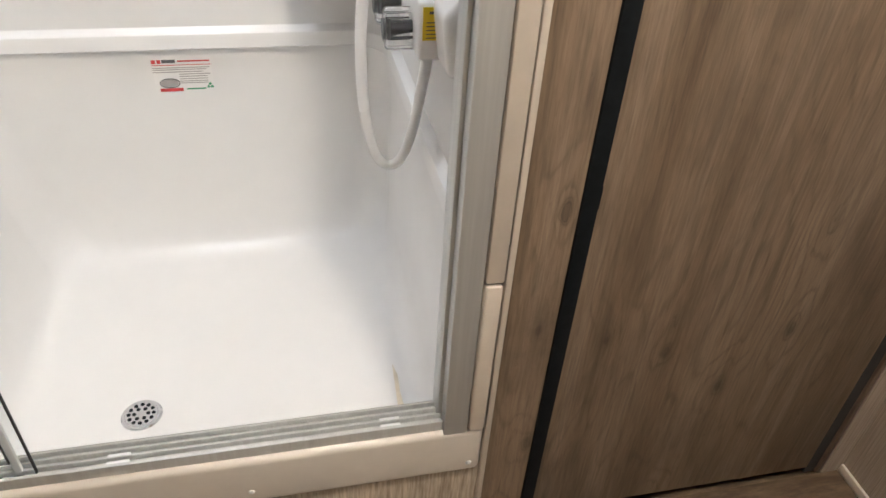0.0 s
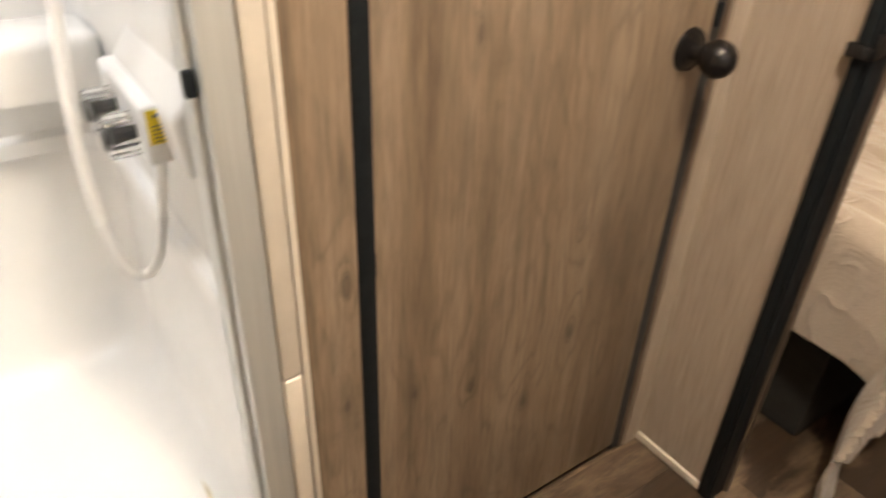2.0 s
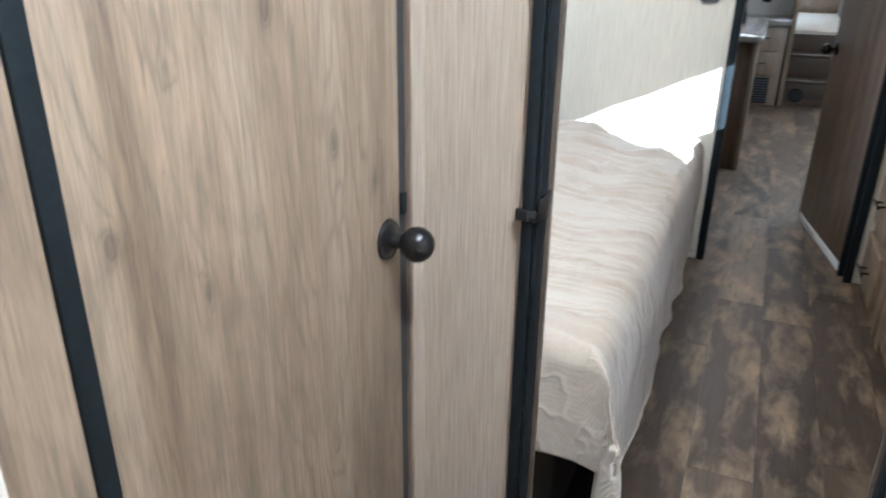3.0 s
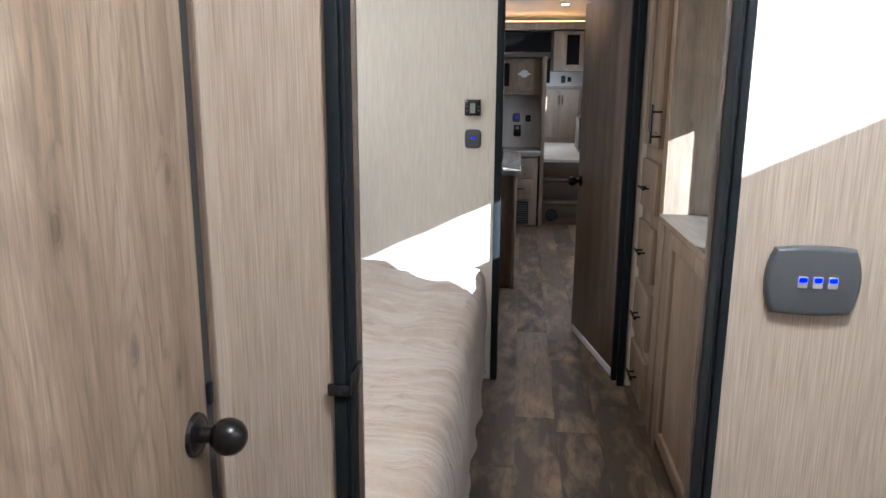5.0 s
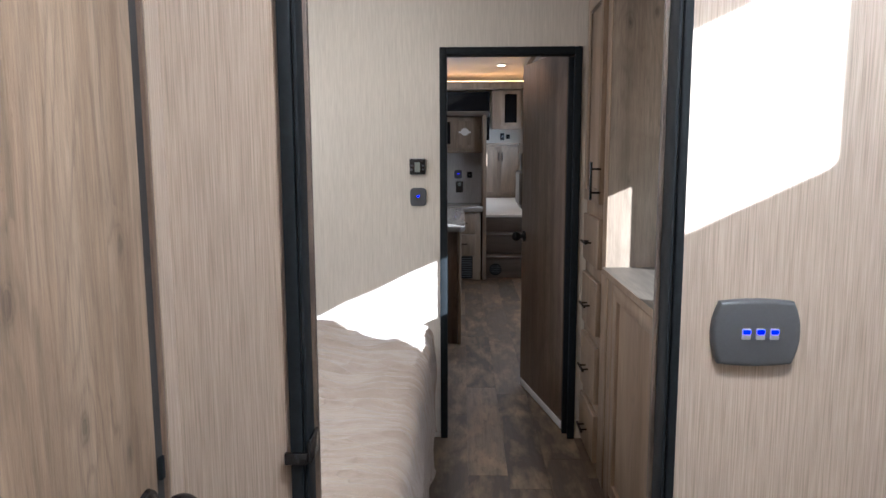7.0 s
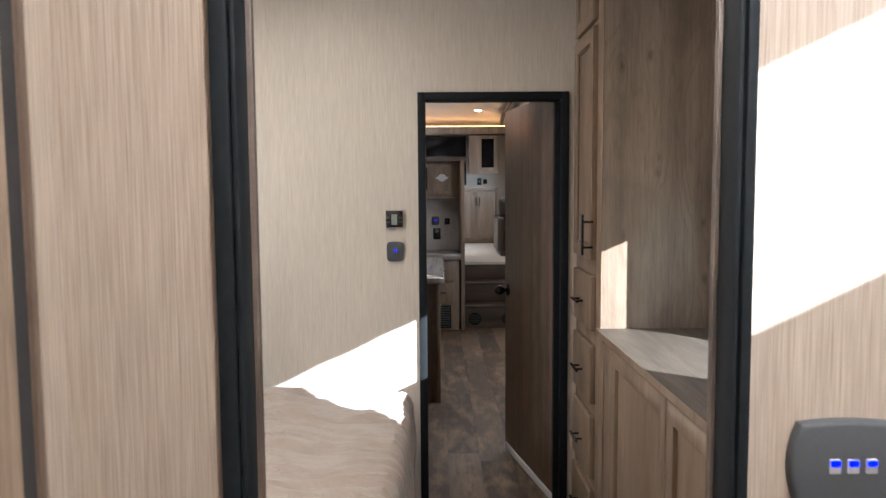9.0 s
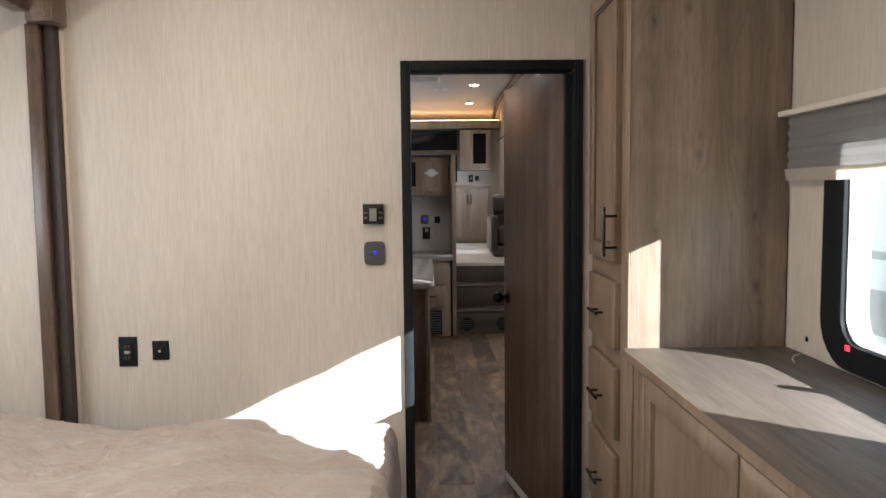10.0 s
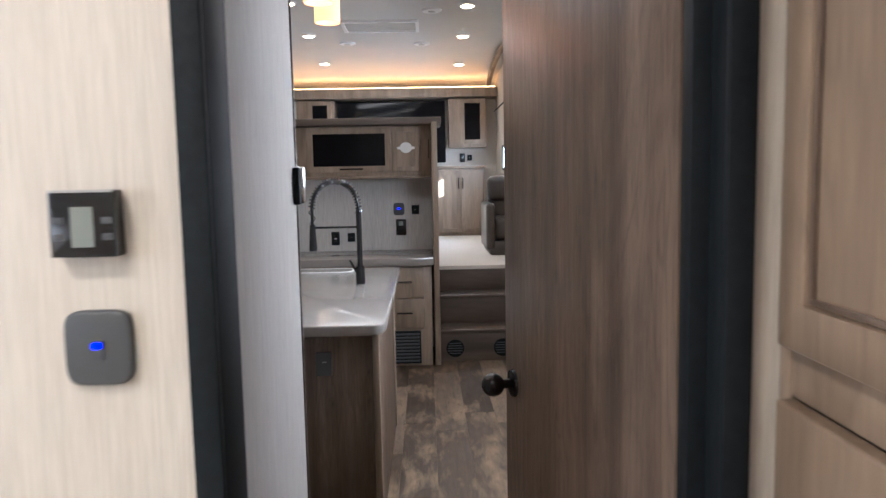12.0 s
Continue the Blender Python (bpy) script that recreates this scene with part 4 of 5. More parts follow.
def outlet(at, y, z, name="power_outlet", label="black power outlet plate"):
    root = thing(name, at(y, z, 0), label, "power outlet")
    part("plate", slab(rounded(y - 0.034, y + 0.034, z - 0.057, z + 0.057, 0.002), at, 0.0, 0.006, 0.002), BLACK, root)
    part("face", slab(rounded(y - 0.017, y + 0.017, z - 0.034, z + 0.034, 0.002), at, 0.0055, 0.0095, 0.001), BLACKGLOSS, root)
    part("reset_button", slab(rounded(y - 0.010, y + 0.010, z - 0.006, z + 0.004, 0.001), at, 0.0090, 0.0112), INKGREY, root, "pale button")
    for dz in (-0.022, 0.020):
        for dy in (-0.006, 0.006):
            part("slot", slab(rounded(y + dy - 0.0012, y + dy + 0.0012, z + dz - 0.005, z + dz + 0.005, 0.0005), at, 0.0092, 0.0099), INK, root)


outlet(on_w2, 1.972, 0.878)


def coax(at, y, z):
    root = thing("cable_socket", at(y, z, 0), "black square cable television socket", "socket")
    part("plate", slab(rounded(y - 0.031, y + 0.031, z - 0.037, z + 0.037, 0.002), at, 0.0, 0.006, 0.002), BLACK, root)
    a = Vector(at(y, z, 0.005))
    b = Vector(at(y, z, 0.016))
    part("connector", rod(bmesh.new(), a, b, 0.0048, n=12), CHROME, root)


coax(on_w2, 1.848, 0.881)


# ---- bedroom cabinets ----
def bar_pull(parent, a, b, out):
    """A bar handle between a and b, standing out from the front."""
    a, b, o = Vector(a), Vector(b), Vector(out)
    d = (b - a).normalized()
    h = part("handle", tube([a + o, b + o], 0.0055, 10), BRONZE, parent, "dark bronze bar handle")
    for p in (a + d * 0.03, b - d * 0.03):
        part("handle_post", tube([p, p + o], 0.0045, 8), BRONZE, h)


def shaker(x0, x1, y, z0, z1, stile=0.055, thick=0.021, rec=0.011):
    """A framed door front facing +y with its back at y; the panel is sunk by rec."""
    o = [(x0, z0), (x1, z0), (x1, z1), (x0, z1)]
    q = [(x0 + stile, z0 + stile), (x1 - stile, z0 + stile), (x1 - stile, z1 - stile), (x0 + stile, z1 - stile)]
    bm = ring(o, q, lambda u, v, d: (u, y + d, v), 0.0, thick)
    bmesh.ops.bevel(bm, geom=[e for e in bm.edges if all(v.co.y > y + thick * 0.9 for v in e.verts)], offset=0.003, segments=2, affect="EDGES", profile=0.5)
    return bm


def tall_cabinet(x0, x1, pull_x, label, lead):
    root = thing("wardrobe", ((x0 + x1) / 2, -0.05, 0), label, "wardrobe")
    part("body", boxes((x0, x1, -0.305, 0.190, 0.0, CZ - 0.02), bev=0.002), CABSIDE, root)
    bm = boxes((x0, x0 + lead - 0.006, 0.1905, 0.196, 0, CZ - 0.02), (x1 - 0.03, x1, 0.1905, 0.196, 0, CZ - 0.02), bev=0.0015)
    part("face_frame", bm, CABINET, root)
    a, b = x0 + lead, x1 - 0.03
    for z0, z1 in ((1.170, 1.232), (0.884, 0.943), (0.587, 0.638), (0.274, 0.323), (2.162, 2.183)):
        part("rail", boxes((x0 + lead - 0.0055, x1 - 0.0305, 0.1905, 0.1955, z0, z1), bev=0.001), CABINET, root)
    door = part("door", shaker(a, b, 0.191, 1.234, 2.16, thick=0.025), CABINET, root)
    part("door_panel", boxes((a + 0.053, b - 0.053, 0.191, 0.205, 1.287, 2.107)), CABINET, door)
    for q0, q1, w0, w1 in ((a + 0.057, a + 0.064, 1.292, 2.10), (b - 0.064, b - 0.057, 1.292, 2.10), (a + 0.0645, b - 0.0645, 1.292, 1.299), (a + 0.0645, b - 0.0645, 2.093, 2.10)):
        part("bead", boxes((q0, q1, 0.2055, 0.2115, w0, w1), bev=0.002), DOORWOOD, door, "dark inner bead")
    bar_pull(door, (pull_x, 0.212, 1.256), (pull_x, 0.212, 1.418), (0, 0.042, 0))
    top = part("door", shaker(a, b, 0.191, 2.185, 2.44), CABINET, root)
    part("door_panel", boxes((a + 0.053, b - 0.053, 0.191, 0.203, 2.238, 2.387)), CABINET, top)
    for z0, z1 in ((0.945, 1.168), (0.640, 0.882), (0.325, 0.585), (0.045, 0.272)):
        dr = part("drawer_front", boxes((a, b, 0.191, 0.216, z0, z1), bev=0.005, seg=3), CABINET, root)
        c, z = (a + b) / 2 + 0.0, (z0 + z1) / 2 - 0.010
        bar_pull(dr, (c - 0.065, 0.216, z), (c + 0.065, 0.216, z), (0, 0.03, 0))
    return root


tall_cabinet(3.623, 4.117, 3.705, "tall grey-brown wardrobe with a framed door and four drawers", 0.094)
tall_cabinet(1.7395, 2.205, 2.155, "tall grey-brown wardrobe beside the bathroom doorway", 0.042)


def dresser():
    root = thing("dresser", (2.91, -0.05, 0), "low grey-brown dresser with framed doors under the window", "dresser")
    part("body", boxes((2.208, 3.62, -0.305, 0.180, 0.0, 0.946)), CABSIDE, root)
    for x0, x1 in ((2.215, 2.798), (2.806, 3.43)):
        d = part("door", shaker(x0, x1, 0.181, 0.05, 0.935, 0.06, 0.021), CABINET, root)
        part("door_panel", boxes((x0 + 0.058, x1 - 0.058, 0.181, 0.188, 0.108, 0.877)), CABINET, d)
    bm = boxes((3.438, 3.50, 0.181, 0.200, 0, 0.945), (3.508, 3.555, 0.181, 0.196, 0, 0.945), (3.563, 3.62, 0.181, 0.200, 0, 0.945), bev=0.003)
    part("fluted_stile", bm, CABINET, root)


dresser()
wt = thing("worktop", (2.91, -0.05, 0.9475), "grey-brown wood-grain laminate dresser top, partly sunlit", "worktop")
part("slab", boxes((2.208, 3.621, -0.307, 0.2115, 0.9475, 0.973), bev=0.0015), TOPLAM, wt)
part("edge_band", boxes((2.208, 3.621, 0.2118, 0.2135, 0.9475, 0.9728)), CABINET, wt, "thin front edge band")
solid("cable_tie", tube([(3.40, -0.22, 0.9752), (3.44, -0.235, 0.976), (3.48, -0.262, 0.9755), (3.50, -0.29, 0.9752)], 0.0016, 6), WHITEPL, "white plastic offcut lying on the dresser top", "litter", at=(3.45, -0.25, 0.9735))
solid("screw_cap", ball(bmesh.new(), (3.50, -0.309, 1.02), 0.008, (1, 0.5, 1), 12, 8), BRONZE, "small dark screw cap on the window wall", "screw cap", at=(3.5, -0.309, 1.02))


# ---- bed ----
def bed():
    root = thing("bed", (2.97, 1.95, 0), "king bed on a black cloth-covered base", "bed")
    part("base", boxes((2.02, 3.93, 1.07, 2.93, 0.0, 0.33), bev=0.01), BEDBASE, root, "black cloth bed base")
    part("mattress", boxes((2.01, 3.94, 1.055, 2.93, 0.331, 0.575), bev=0.05, seg=4), BEDBASE, root, "dark mattress")


bed()


def comforter():
    X0, X1, YF = 2.0, 3.945, 1.03
    ns, nt_ = 380, 190
    s_lo, s_hi = -0.30, (X1 - X0) + 0.13
    t_lo, t_hi = -0.52, 1.88
    R = 0.055
    bm = bmesh.new()
    grid = []

    def over(o):
        """Overhang o past a rounded edge: how far out, how far down."""
        if o <= 0:
            return 0.0, 0.0
        q = R * math.pi / 2
        if o < q:
            a = o / R
            return R * math.sin(a), R * (1 - math.cos(a))
        return R + 0.05 * (o - q), R + (o - q)

    for i in range(ns + 1):
        s = s_lo + (s_hi - s_lo) * i / ns
        row = []
        for j in range(nt_ + 1):
            t = t_lo + (t_hi - t_lo) * j / nt_
            ex, ey = max(0, -s), max(0, -t)
            ex2 = max(0, s - (X1 - X0))
            ox, dx = over(ex)
            oy, dy = over(ey)
            ox2, dx2 = over(ex2)
            x = X0 + min(max(s, 0), X1 - X0) - ox + ox2
            y = YF + max(t, 0) - oy
            drop = math.hypot(dx, dy) if ex > 0 and ey > 0 else dx + dy
            drop = max(drop, dx2) if ex2 > 0 and ey <= 0 else drop + 0.4 * dx2
            # loose corner flares out
            if ex > 0 and ey > 0:
                f = min(ex, ey)
                x -= 0.42 * f
                y -= 0.12 * f
            z = 0.604 - drop
            p = Vector((s * 3.0, t * 3.0, 0))
            inside = min(1.0, max(0.0, (t + 0.05) / 0.15))
            crown = 0.052 * math.exp(-((t - 0.53) / 0.25) ** 2) + 0.085 * math.exp(-((t - 1.42) / 0.36) ** 2) + 0.015 * math.exp(-((t - 0.06) / 0.08) ** 2)
            crown *= 0.55 + 0.45 * min(1, max(0, s / 0.8))
            z += crown * inside
            wr = 0.008 * noise.noise(Vector((s * 5.0 + 0.8 * math.sin(t * 3), t * 1.8, 3.1))) + 0.0022 * noise.noise(Vector((s * 26 + math.sin(t * 5), t * 5, 7.7)))
            c1 = noise.noise(Vector((s * 9.0 + 1.3 * noise.noise(Vector((s * 3, t * 3, 9.1))), t * 1.5, 5.3)))
            c2 = noise.noise(Vector((s * 17 + 1.6 * noise.noise(Vector((s * 4, t * 4, 2.2))), t * 2.6, 11.9)))
            slack = 0.45 + 0.55 * min(1, max(0, (s - 0.3) / 0.9))
            wr += slack * (0.014 * math.exp(-(c1 / 0.13) ** 2) + 0.012 * math.exp(-(c2 / 0.17) ** 2)) * (1.0 if ey <= 0 else max(0.0, 1 - ey * 5))
            quilt = 0.0
            for q in (0.0, 0.28, 0.52, 0.95, 1.25, 1.55):
                quilt -= 0.011 * math.exp(-((s - q - 0.03 * math.sin(t * 4 + q * 9)) / 0.013) ** 2)
            quilt += 0.006 * abs(math.sin(s * math.pi / 0.27))
            for q in (0.80, 1.28):
                quilt -= 0.006 * math.exp(-((t - q - 0.05 * math.sin(s * 4.4)) / 0.014) ** 2)
            if ey > 0:
                fold = math.sin(s * 13 + 2.0 * math.sin(s * 5)) * 0.009 * min(1, ey / 0.3) + wr + 0.35 * quilt
                y -= 0.012 + fold
                y -= 0.02 * min(1, ey / 0.15) * math.exp(-((ey - 0.2) / 0.1) ** 2)
            if ex > 0:
                x -= 0.02 * math.sin(t * 15 + 1.0) * min(1, ex / 0.2)
            z += (wr + quilt) * (1.0 if ey <= 0 else max(0.05, 1.0 - ey * 9))
            z = max(z, 0.035 + 0.012 * math.sin(s * 6))
            row.append(bm.verts.new((x, y, z)))
        grid.append(row)
    for i in range(ns):
        for j in range(nt_):
            bm.faces.new((grid[i][j], grid[i + 1][j], grid[i + 1][j + 1], grid[i][j + 1]))
    bmesh.ops.recalc_face_normals(bm, faces=bm.faces)
    edge = [grid[i][0].co.copy() for i in range(int(ns * 0.15), ns + 1)]
    ob = solid("comforter", bm, SPREAD, "rumpled light beige quilted comforter draped over the bed", "comforter", at=(2.97, 1.95, 0.58))
    sol = ob.modifiers.new("thickness", "SOLIDIFY")
    sol.thickness, sol.offset = 0.012, -1.0
    part("piping", tube(edge, 0.006, 6), SPREAD, ob, "corded beige hem")
    return ob


comforter()


# ---- kitchen door ----
def kitchen_door():
    a = Vector((4.214, 0.291, 0))
    ang = math.atan2(0.443 - 0.288, 4.94 - 4.200) - 0.002
    L, th = 0.755, 0.041
    M = Matrix.Translation(a) @ Matrix.Rotation(ang, 4, "Z")
    root = thing("kitchen_door", a, "dark brown wood-look kitchen door, standing half open", "door")

    def leaf(bm):
        bmesh.ops.transform(bm, matrix=M, verts=bm.verts)
        return bm
    part("leaf", leaf(boxes((0, L, -th, 0, 0.055, 1.965), bev=0.002)), DOORWOOD, root)
    part("kick_strip", leaf(boxes((0, L, -th + 0.001, 0.001, 0.012, 0.054), bev=0.001)), WHITEPL, root, "white sweep along the bottom edge")
    w = M.to_3x3()
    round_knob(root, M @ Vector((L - 0.058, 0.0, 0.955)), w @ Vector((0, 1, 0)))
    round_knob(root, M @ Vector((L - 0.058, -th, 0.955)), w @ Vector((0, -1, 0)))
    for z in (0.22, 0.98, 1.76):
        hg = part("hinge", rod(bmesh.new(), (4.192, 0.263, z), (4.192, 0.263, z + 0.08), 0.007, n=12), BLACK, root)
        for dz in (0.0, 0.058):
            part("knuckle", rod(bmesh.new(), (4.192, 0.263, z + dz), (4.192, 0.263, z + dz + 0.022), 0.009, n=12), BLACK, hg)
    part("latch_plate", leaf(boxes((L, L + 0.002, -0.028, -0.008, 0.925, 0.985))), CHROME, root)


kitchen_door()

# ---- hall cabinet beyond the doorway ----
pantry = thing("pantry", (4.55, 1.3, 0), "tall pale grey pantry side beside the kitchen doorway", "pantry")
part("body", boxes((4.19, 4.906, 0.927, 1.62, 0, KZ - 0.003), bev=0.003), GREYPANEL, pantry)
lat = part("latch", boxes((4.868, 4.892, 0.912, 0.9265, 1.385, 1.468), bev=0.002), BLACK, pantry, "black door catch")
part("latch_plate", boxes((4.8925, 4.912, 0.905, 0.9265, 1.387, 1.47), bev=0.003), CHROME, lat)
part("edge_strip", boxes((4.9065, 4.914, 0.924, 0.94, 0, KZ - 0.003)), DARKWOOD, pantry)


# ---- kitchen ----
def island():
    root = thing("kitchen_island", (6.5, 1.25, 0), "dark kitchen island with a pale stone top", "kitchen island")
    part("body", boxes((5.92, 7.2, 0.845, 1.68, 0.0, 0.878), bev=0.004), DOORWOOD, root, "dark wood-look island body")
    part("corner_post", boxes((5.90, 5.94, 0.818, 0.844, 0.0, 0.878), bev=0.004), KWOOD, root)
    part("side_panel", boxes((5.95, 7.16, 0.825, 0.8445, 0.05, 0.86), bev=0.002), DOORWOOD, root)
    part("edge_strip", boxes((7.165, 7.2, 0.818, 0.8445, 0.05, 0.86), bev=0.002), KWOOD, root)
    part("outlet", slab(rounded(1.0, 1.06, 0.70, 0.79, 0.006), lambda u, v, d: (5.92 - d, u, v), 0.0, 0.008, 0.002), GREYPL, root)
    part("outlet_light", slab(rounded(1.018, 1.036, 0.752, 0.755, 0.001), lambda u, v, d: (5.92 - d, u, v), 0.0075, 0.0095), INKGREY, root)


island()
top_loop = [(7.45, 0.79), (7.45, 1.78), (5.86, 1.78), (5.79, 1.35), (5.775, 1.1)] + [(5.835 - 0.06 * math.cos(a), 0.845 - 0.06 * math.sin(a)) for a in (0.1, 0.5, 0.9, 1.3)]
isl_top = thing("island_top", (6.5, 1.2, 0.879), "glossy pale stone island top with a sink", "worktop")
part("slab", slab(top_loop, flat_at(0.889), 0.0, 0.031, 0.008), STONE, isl_top)
part("build_up", slab([(6.5 + (u - 6.5) * 0.985, 1.2 + (v - 1.2) * 0.985) for u, v in top_loop], flat_at(0.879), 0.0, 0.0098), STONE, isl_top)
sink = thing("kitchen_sink", (7.27, 1.26, 0.92), "white undermount sink set in the island top", "sink")
part("rim", ring(rounded(7.25, 7.44, 1.05, 1.46, 0.07), rounded(7.262, 7.428, 1.062, 1.448, 0.06), flat_at(0.9205), 0.0, 0.002), WHITEPL, sink)
part("bowl", slab(rounded(7.2625, 7.4275, 1.0625, 1.4475, 0.06), flat_at(0.9204), 0.0, 0.001), STONE, sink)


def faucet():
    bx, by, z0 = 6.80, 0.965, 0.921
    root = thing("kitchen_faucet", (bx, by, z0), "tall black spring kitchen faucet", "faucet")
    part("base", rod(bmesh.new(), (bx, by, z0), (bx, by, z0 + 0.09), 0.024, 0.022, 20), BLACKGLOSS, root)
    part("column", rod(bmesh.new(), (bx, by, z0 + 0.09), (bx, by, 1.29), 0.014, n=16), BLACKGLOSS, root)
    part("lever", tube([(bx, by + 0.02, z0 + 0.06), (bx - 0.01, by + 0.05, z0 + 0.12)], 0.006, 8), BLACKGLOSS, root)
    yc, r = by + 0.115, 0.115
    arc = [(bx, by, 1.27)] + [(bx, yc - r * math.cos(radians(a)), 1.30 + 0.135 * math.sin(radians(a))) for a in range(0, 181, 9)] + [(bx, yc + r, 1.22)]
    part("hose", tube(arc, 0.008, 10), BLACKGLOSS, root)
    pts = [Vector(p) for p in arc]
    fine = []
    for a, b in zip(pts, pts[1:]):
        for k in range(10):
            fine.append((a.lerp(b, k / 10), (b - a).normalized()))
    coil = []
    for k, (p, d) in enumerate(fine):
        u = Vector((1, 0, 0))
        w = d.cross(u)
        a = k * 0.85
        coil.append(p + 0.016 * (math.cos(a) * u + math.sin(a) * w))
    part("spring", tube(coil, 0.0028, 6), BLACKGLOSS, root, "black coil spring")
    part("spray_head", rod(bmesh.new(), (bx, yc + r, 1.22), (bx, yc + r, 1.09), 0.015, 0.020, 16), BLACKGLOSS, root)
    part("arm", tube([(bx, by, 1.205), (bx, yc + r, 1.205)], 0.0055, 8), BLACKGLOSS, root)


faucet()


def back_front(x, y0, y1, z0, z1, stile=0.05, thick=0.02):
    """A framed front facing -x with its back at x."""
    o = [(y0, z0), (y1, z0), (y1, z1), (y0, z1)]
    q = [(y0 + stile, z0 + stile), (y1 - stile, z0 + stile), (y1 - stile, z1 - stile), (y0 + stile, z1 - stile)]
    return ring(o, q, lambda u, v, d: (x - d, u, v), 0.0, thick)



def x_pull(parent, x, y0, y1, z):
    part("handle", tube([(x - 0.03, y0, z), (x - 0.03, y1, z)], 0.006, 8), BRONZE, parent, "dark bar handle")


def kitchen_run():
    base = thing("kitchen_base_cabinet", (8.95, 1.3, 0), "grey-brown kitchen base cabinet with drawers and a dark vent grille", "cabinet")
    part("body", boxes((8.66, 9.249, 0.60, 2.6, 0.0, 0.782), bev=0.003), KWOOD, base)
    for y0, y1 in ((0.66, 0.96), (0.99, 1.45)):
        for z0, z1 in ((0.535, 0.765), (0.30, 0.525)):
            d = part("drawer_front", boxes((8.638, 8.6595, y0, y1, z0, z1), bev=0.004), KWOOD, base)
            x_pull(d, 8.638, y0 + 0.09, y1 - 0.09, z1 - 0.105)
    g = part("vent_grille", boxes((8.645, 8.6595, 0.69, 0.93, 0.02, 0.275), bev=0.003), BLACK, base, "black vent grille")
    for k in range(9):
        part("slat", boxes((8.640, 8.6445, 0.70, 0.92, 0.035 + 0.026 * k, 0.049 + 0.026 * k)), GREYPL, g)
    solid("kitchen_worktop", boxes((8.60, 9.249, 0.58, 2.6, 0.783, 0.845), bev=0.006), STONE, "pale stone kitchen worktop against the backsplash", "worktop")
    up = thing("kitchen_wall_cabinet", (9.1, 1.1, 1.47), "grey-brown wall cabinet with a black microwave door and a badge", "cabinet")
    part("body", boxes((8.97, 9.249, 0.582, 1.75, 1.465, 1.858), bev=0.002), KWOOD, up)
    mw = part("door", back_front(8.969, 0.90, 1.56, 1.50, 1.845, 0.045), KWOOD, up, "framed door with dark glass")
    part("glass", boxes((8.956, 8.968, 0.946, 1.514, 1.546, 1.80)), DARKGLASS, mw, "dark glass")
    x_pull(mw, 8.949, 1.12, 1.30, 1.522)
    rd = part("door", back_front(8.969, 0.67, 0.885, 1.50, 1.845, 0.035), KWOOD, up)
    part("door_panel", boxes((8.958, 8.968, 0.704, 0.851, 1.534, 1.811)), KWOOD, rd)
    badge = part("badge", slab([(0.78 + 0.048 * math.cos(a * 0.2618), 1.685 + 0.042 * math.sin(a * 0.2618)) for a in range(24)], lambda u, v, d: (8.958 - d, u, v), 0.0, 0.003), LABELWHITE, rd, "round pale badge")
    part("badge_band", slab(rounded(0.71, 0.85, 1.672, 1.692, 0.004), lambda u, v, d: (8.958 - d, u, v), 0.003, 0.005), LABELWHITE, badge)
    part("slit", boxes((8.962, 8.9695, 0.598, 0.604, 1.60, 1.75)), BLACK, up, "dark slot")
    part("light_rail", boxes((8.95, 9.249, 0.582, 1.75, 1.445, 1.464), bev=0.003), KWOOD, up)
    solid("ledge_shelf", boxes((8.87, 9.36, 0.50, 3.39, 1.862, 1.915), bev=0.006), DARKWOOD, "dark wood shelf capping the kitchen partition", "shelf")
    solid("partition_end", boxes((8.655, 9.31, 0.538, 0.579, 0.0, 1.861), bev=0.003), KWOOD, "grey-brown end panel of the kitchen run", "panel")


kitchen_run()
single_switch(on_kitchen, 0.858, 1.188, 0.046, label="dark grey kitchen switch plate with two blue lights", lit=2)
coax(on_kitchen, 0.72, 1.18)
rc = thing("control_panel", (9.25, 0.842, 1.035), "black kitchen control panel", "control panel")
part("case", slab(rounded(0.80, 0.885, 0.968, 1.102, 0.006), on_kitchen, 0.0, 0.02, 0.003), BLACKGLOSS, rc)
part("screen", slab(rounded(0.825, 0.86, 1.05, 1.085, 0.002), on_kitchen, 0.0198, 0.021), LCD, rc)
outlet(on_kitchen, 1.396, 0.95)
coax(on_kitchen, 1.263, 0.958)


# ---- stairs and lounge ----
def stairs():
    y0, y1 = -0.309, 0.536
    root = thing("stairs", (9.0, 0.11, 0), "three dark wood stairs up to the lounge", "stairs", kind="structure")
    for x, z0, z1 in ((8.76, 0.0, 0.255), (9.01, 0.255, 0.486), (9.26, 0.486, 0.69)):
        part("riser", boxes((x, x + 0.02, y0, y1, z0 + 0.001, z1 - 0.026), bev=0.002), DARKWOOD, root)
        if z1 < 0.6:
            part("tread", boxes((x - 0.02, x + 0.265, y0, y1, z1 - 0.025, z1), bev=0.006), DARKWOOD, root)
    for yc in (0.424, 0.05):
        v = part("floor_vent", rod(bmesh.new(), (8.752, yc, 0.105), (8.7595, yc, 0.105), 0.07, n=32), BLACK, root, "round black heating vent")
        for k in range(5):
            h = -0.04 + 0.02 * k
            w = math.sqrt(0.06 ** 2 - h ** 2)
            part("slat", boxes((8.748, 8.7515, yc - w, yc + w, 0.102 + h, 0.108 + h)), GREYPL, v)


stairs()
structure("floor_lounge", boxes((9.281, 12.69, -0.309, 0.536, 0.02, 0.695), (9.312, 12.69, 0.537, 3.395, 0.02, 0.695), bev=0.006), CARPET, "raised lounge floor with pale carpet", "floor")


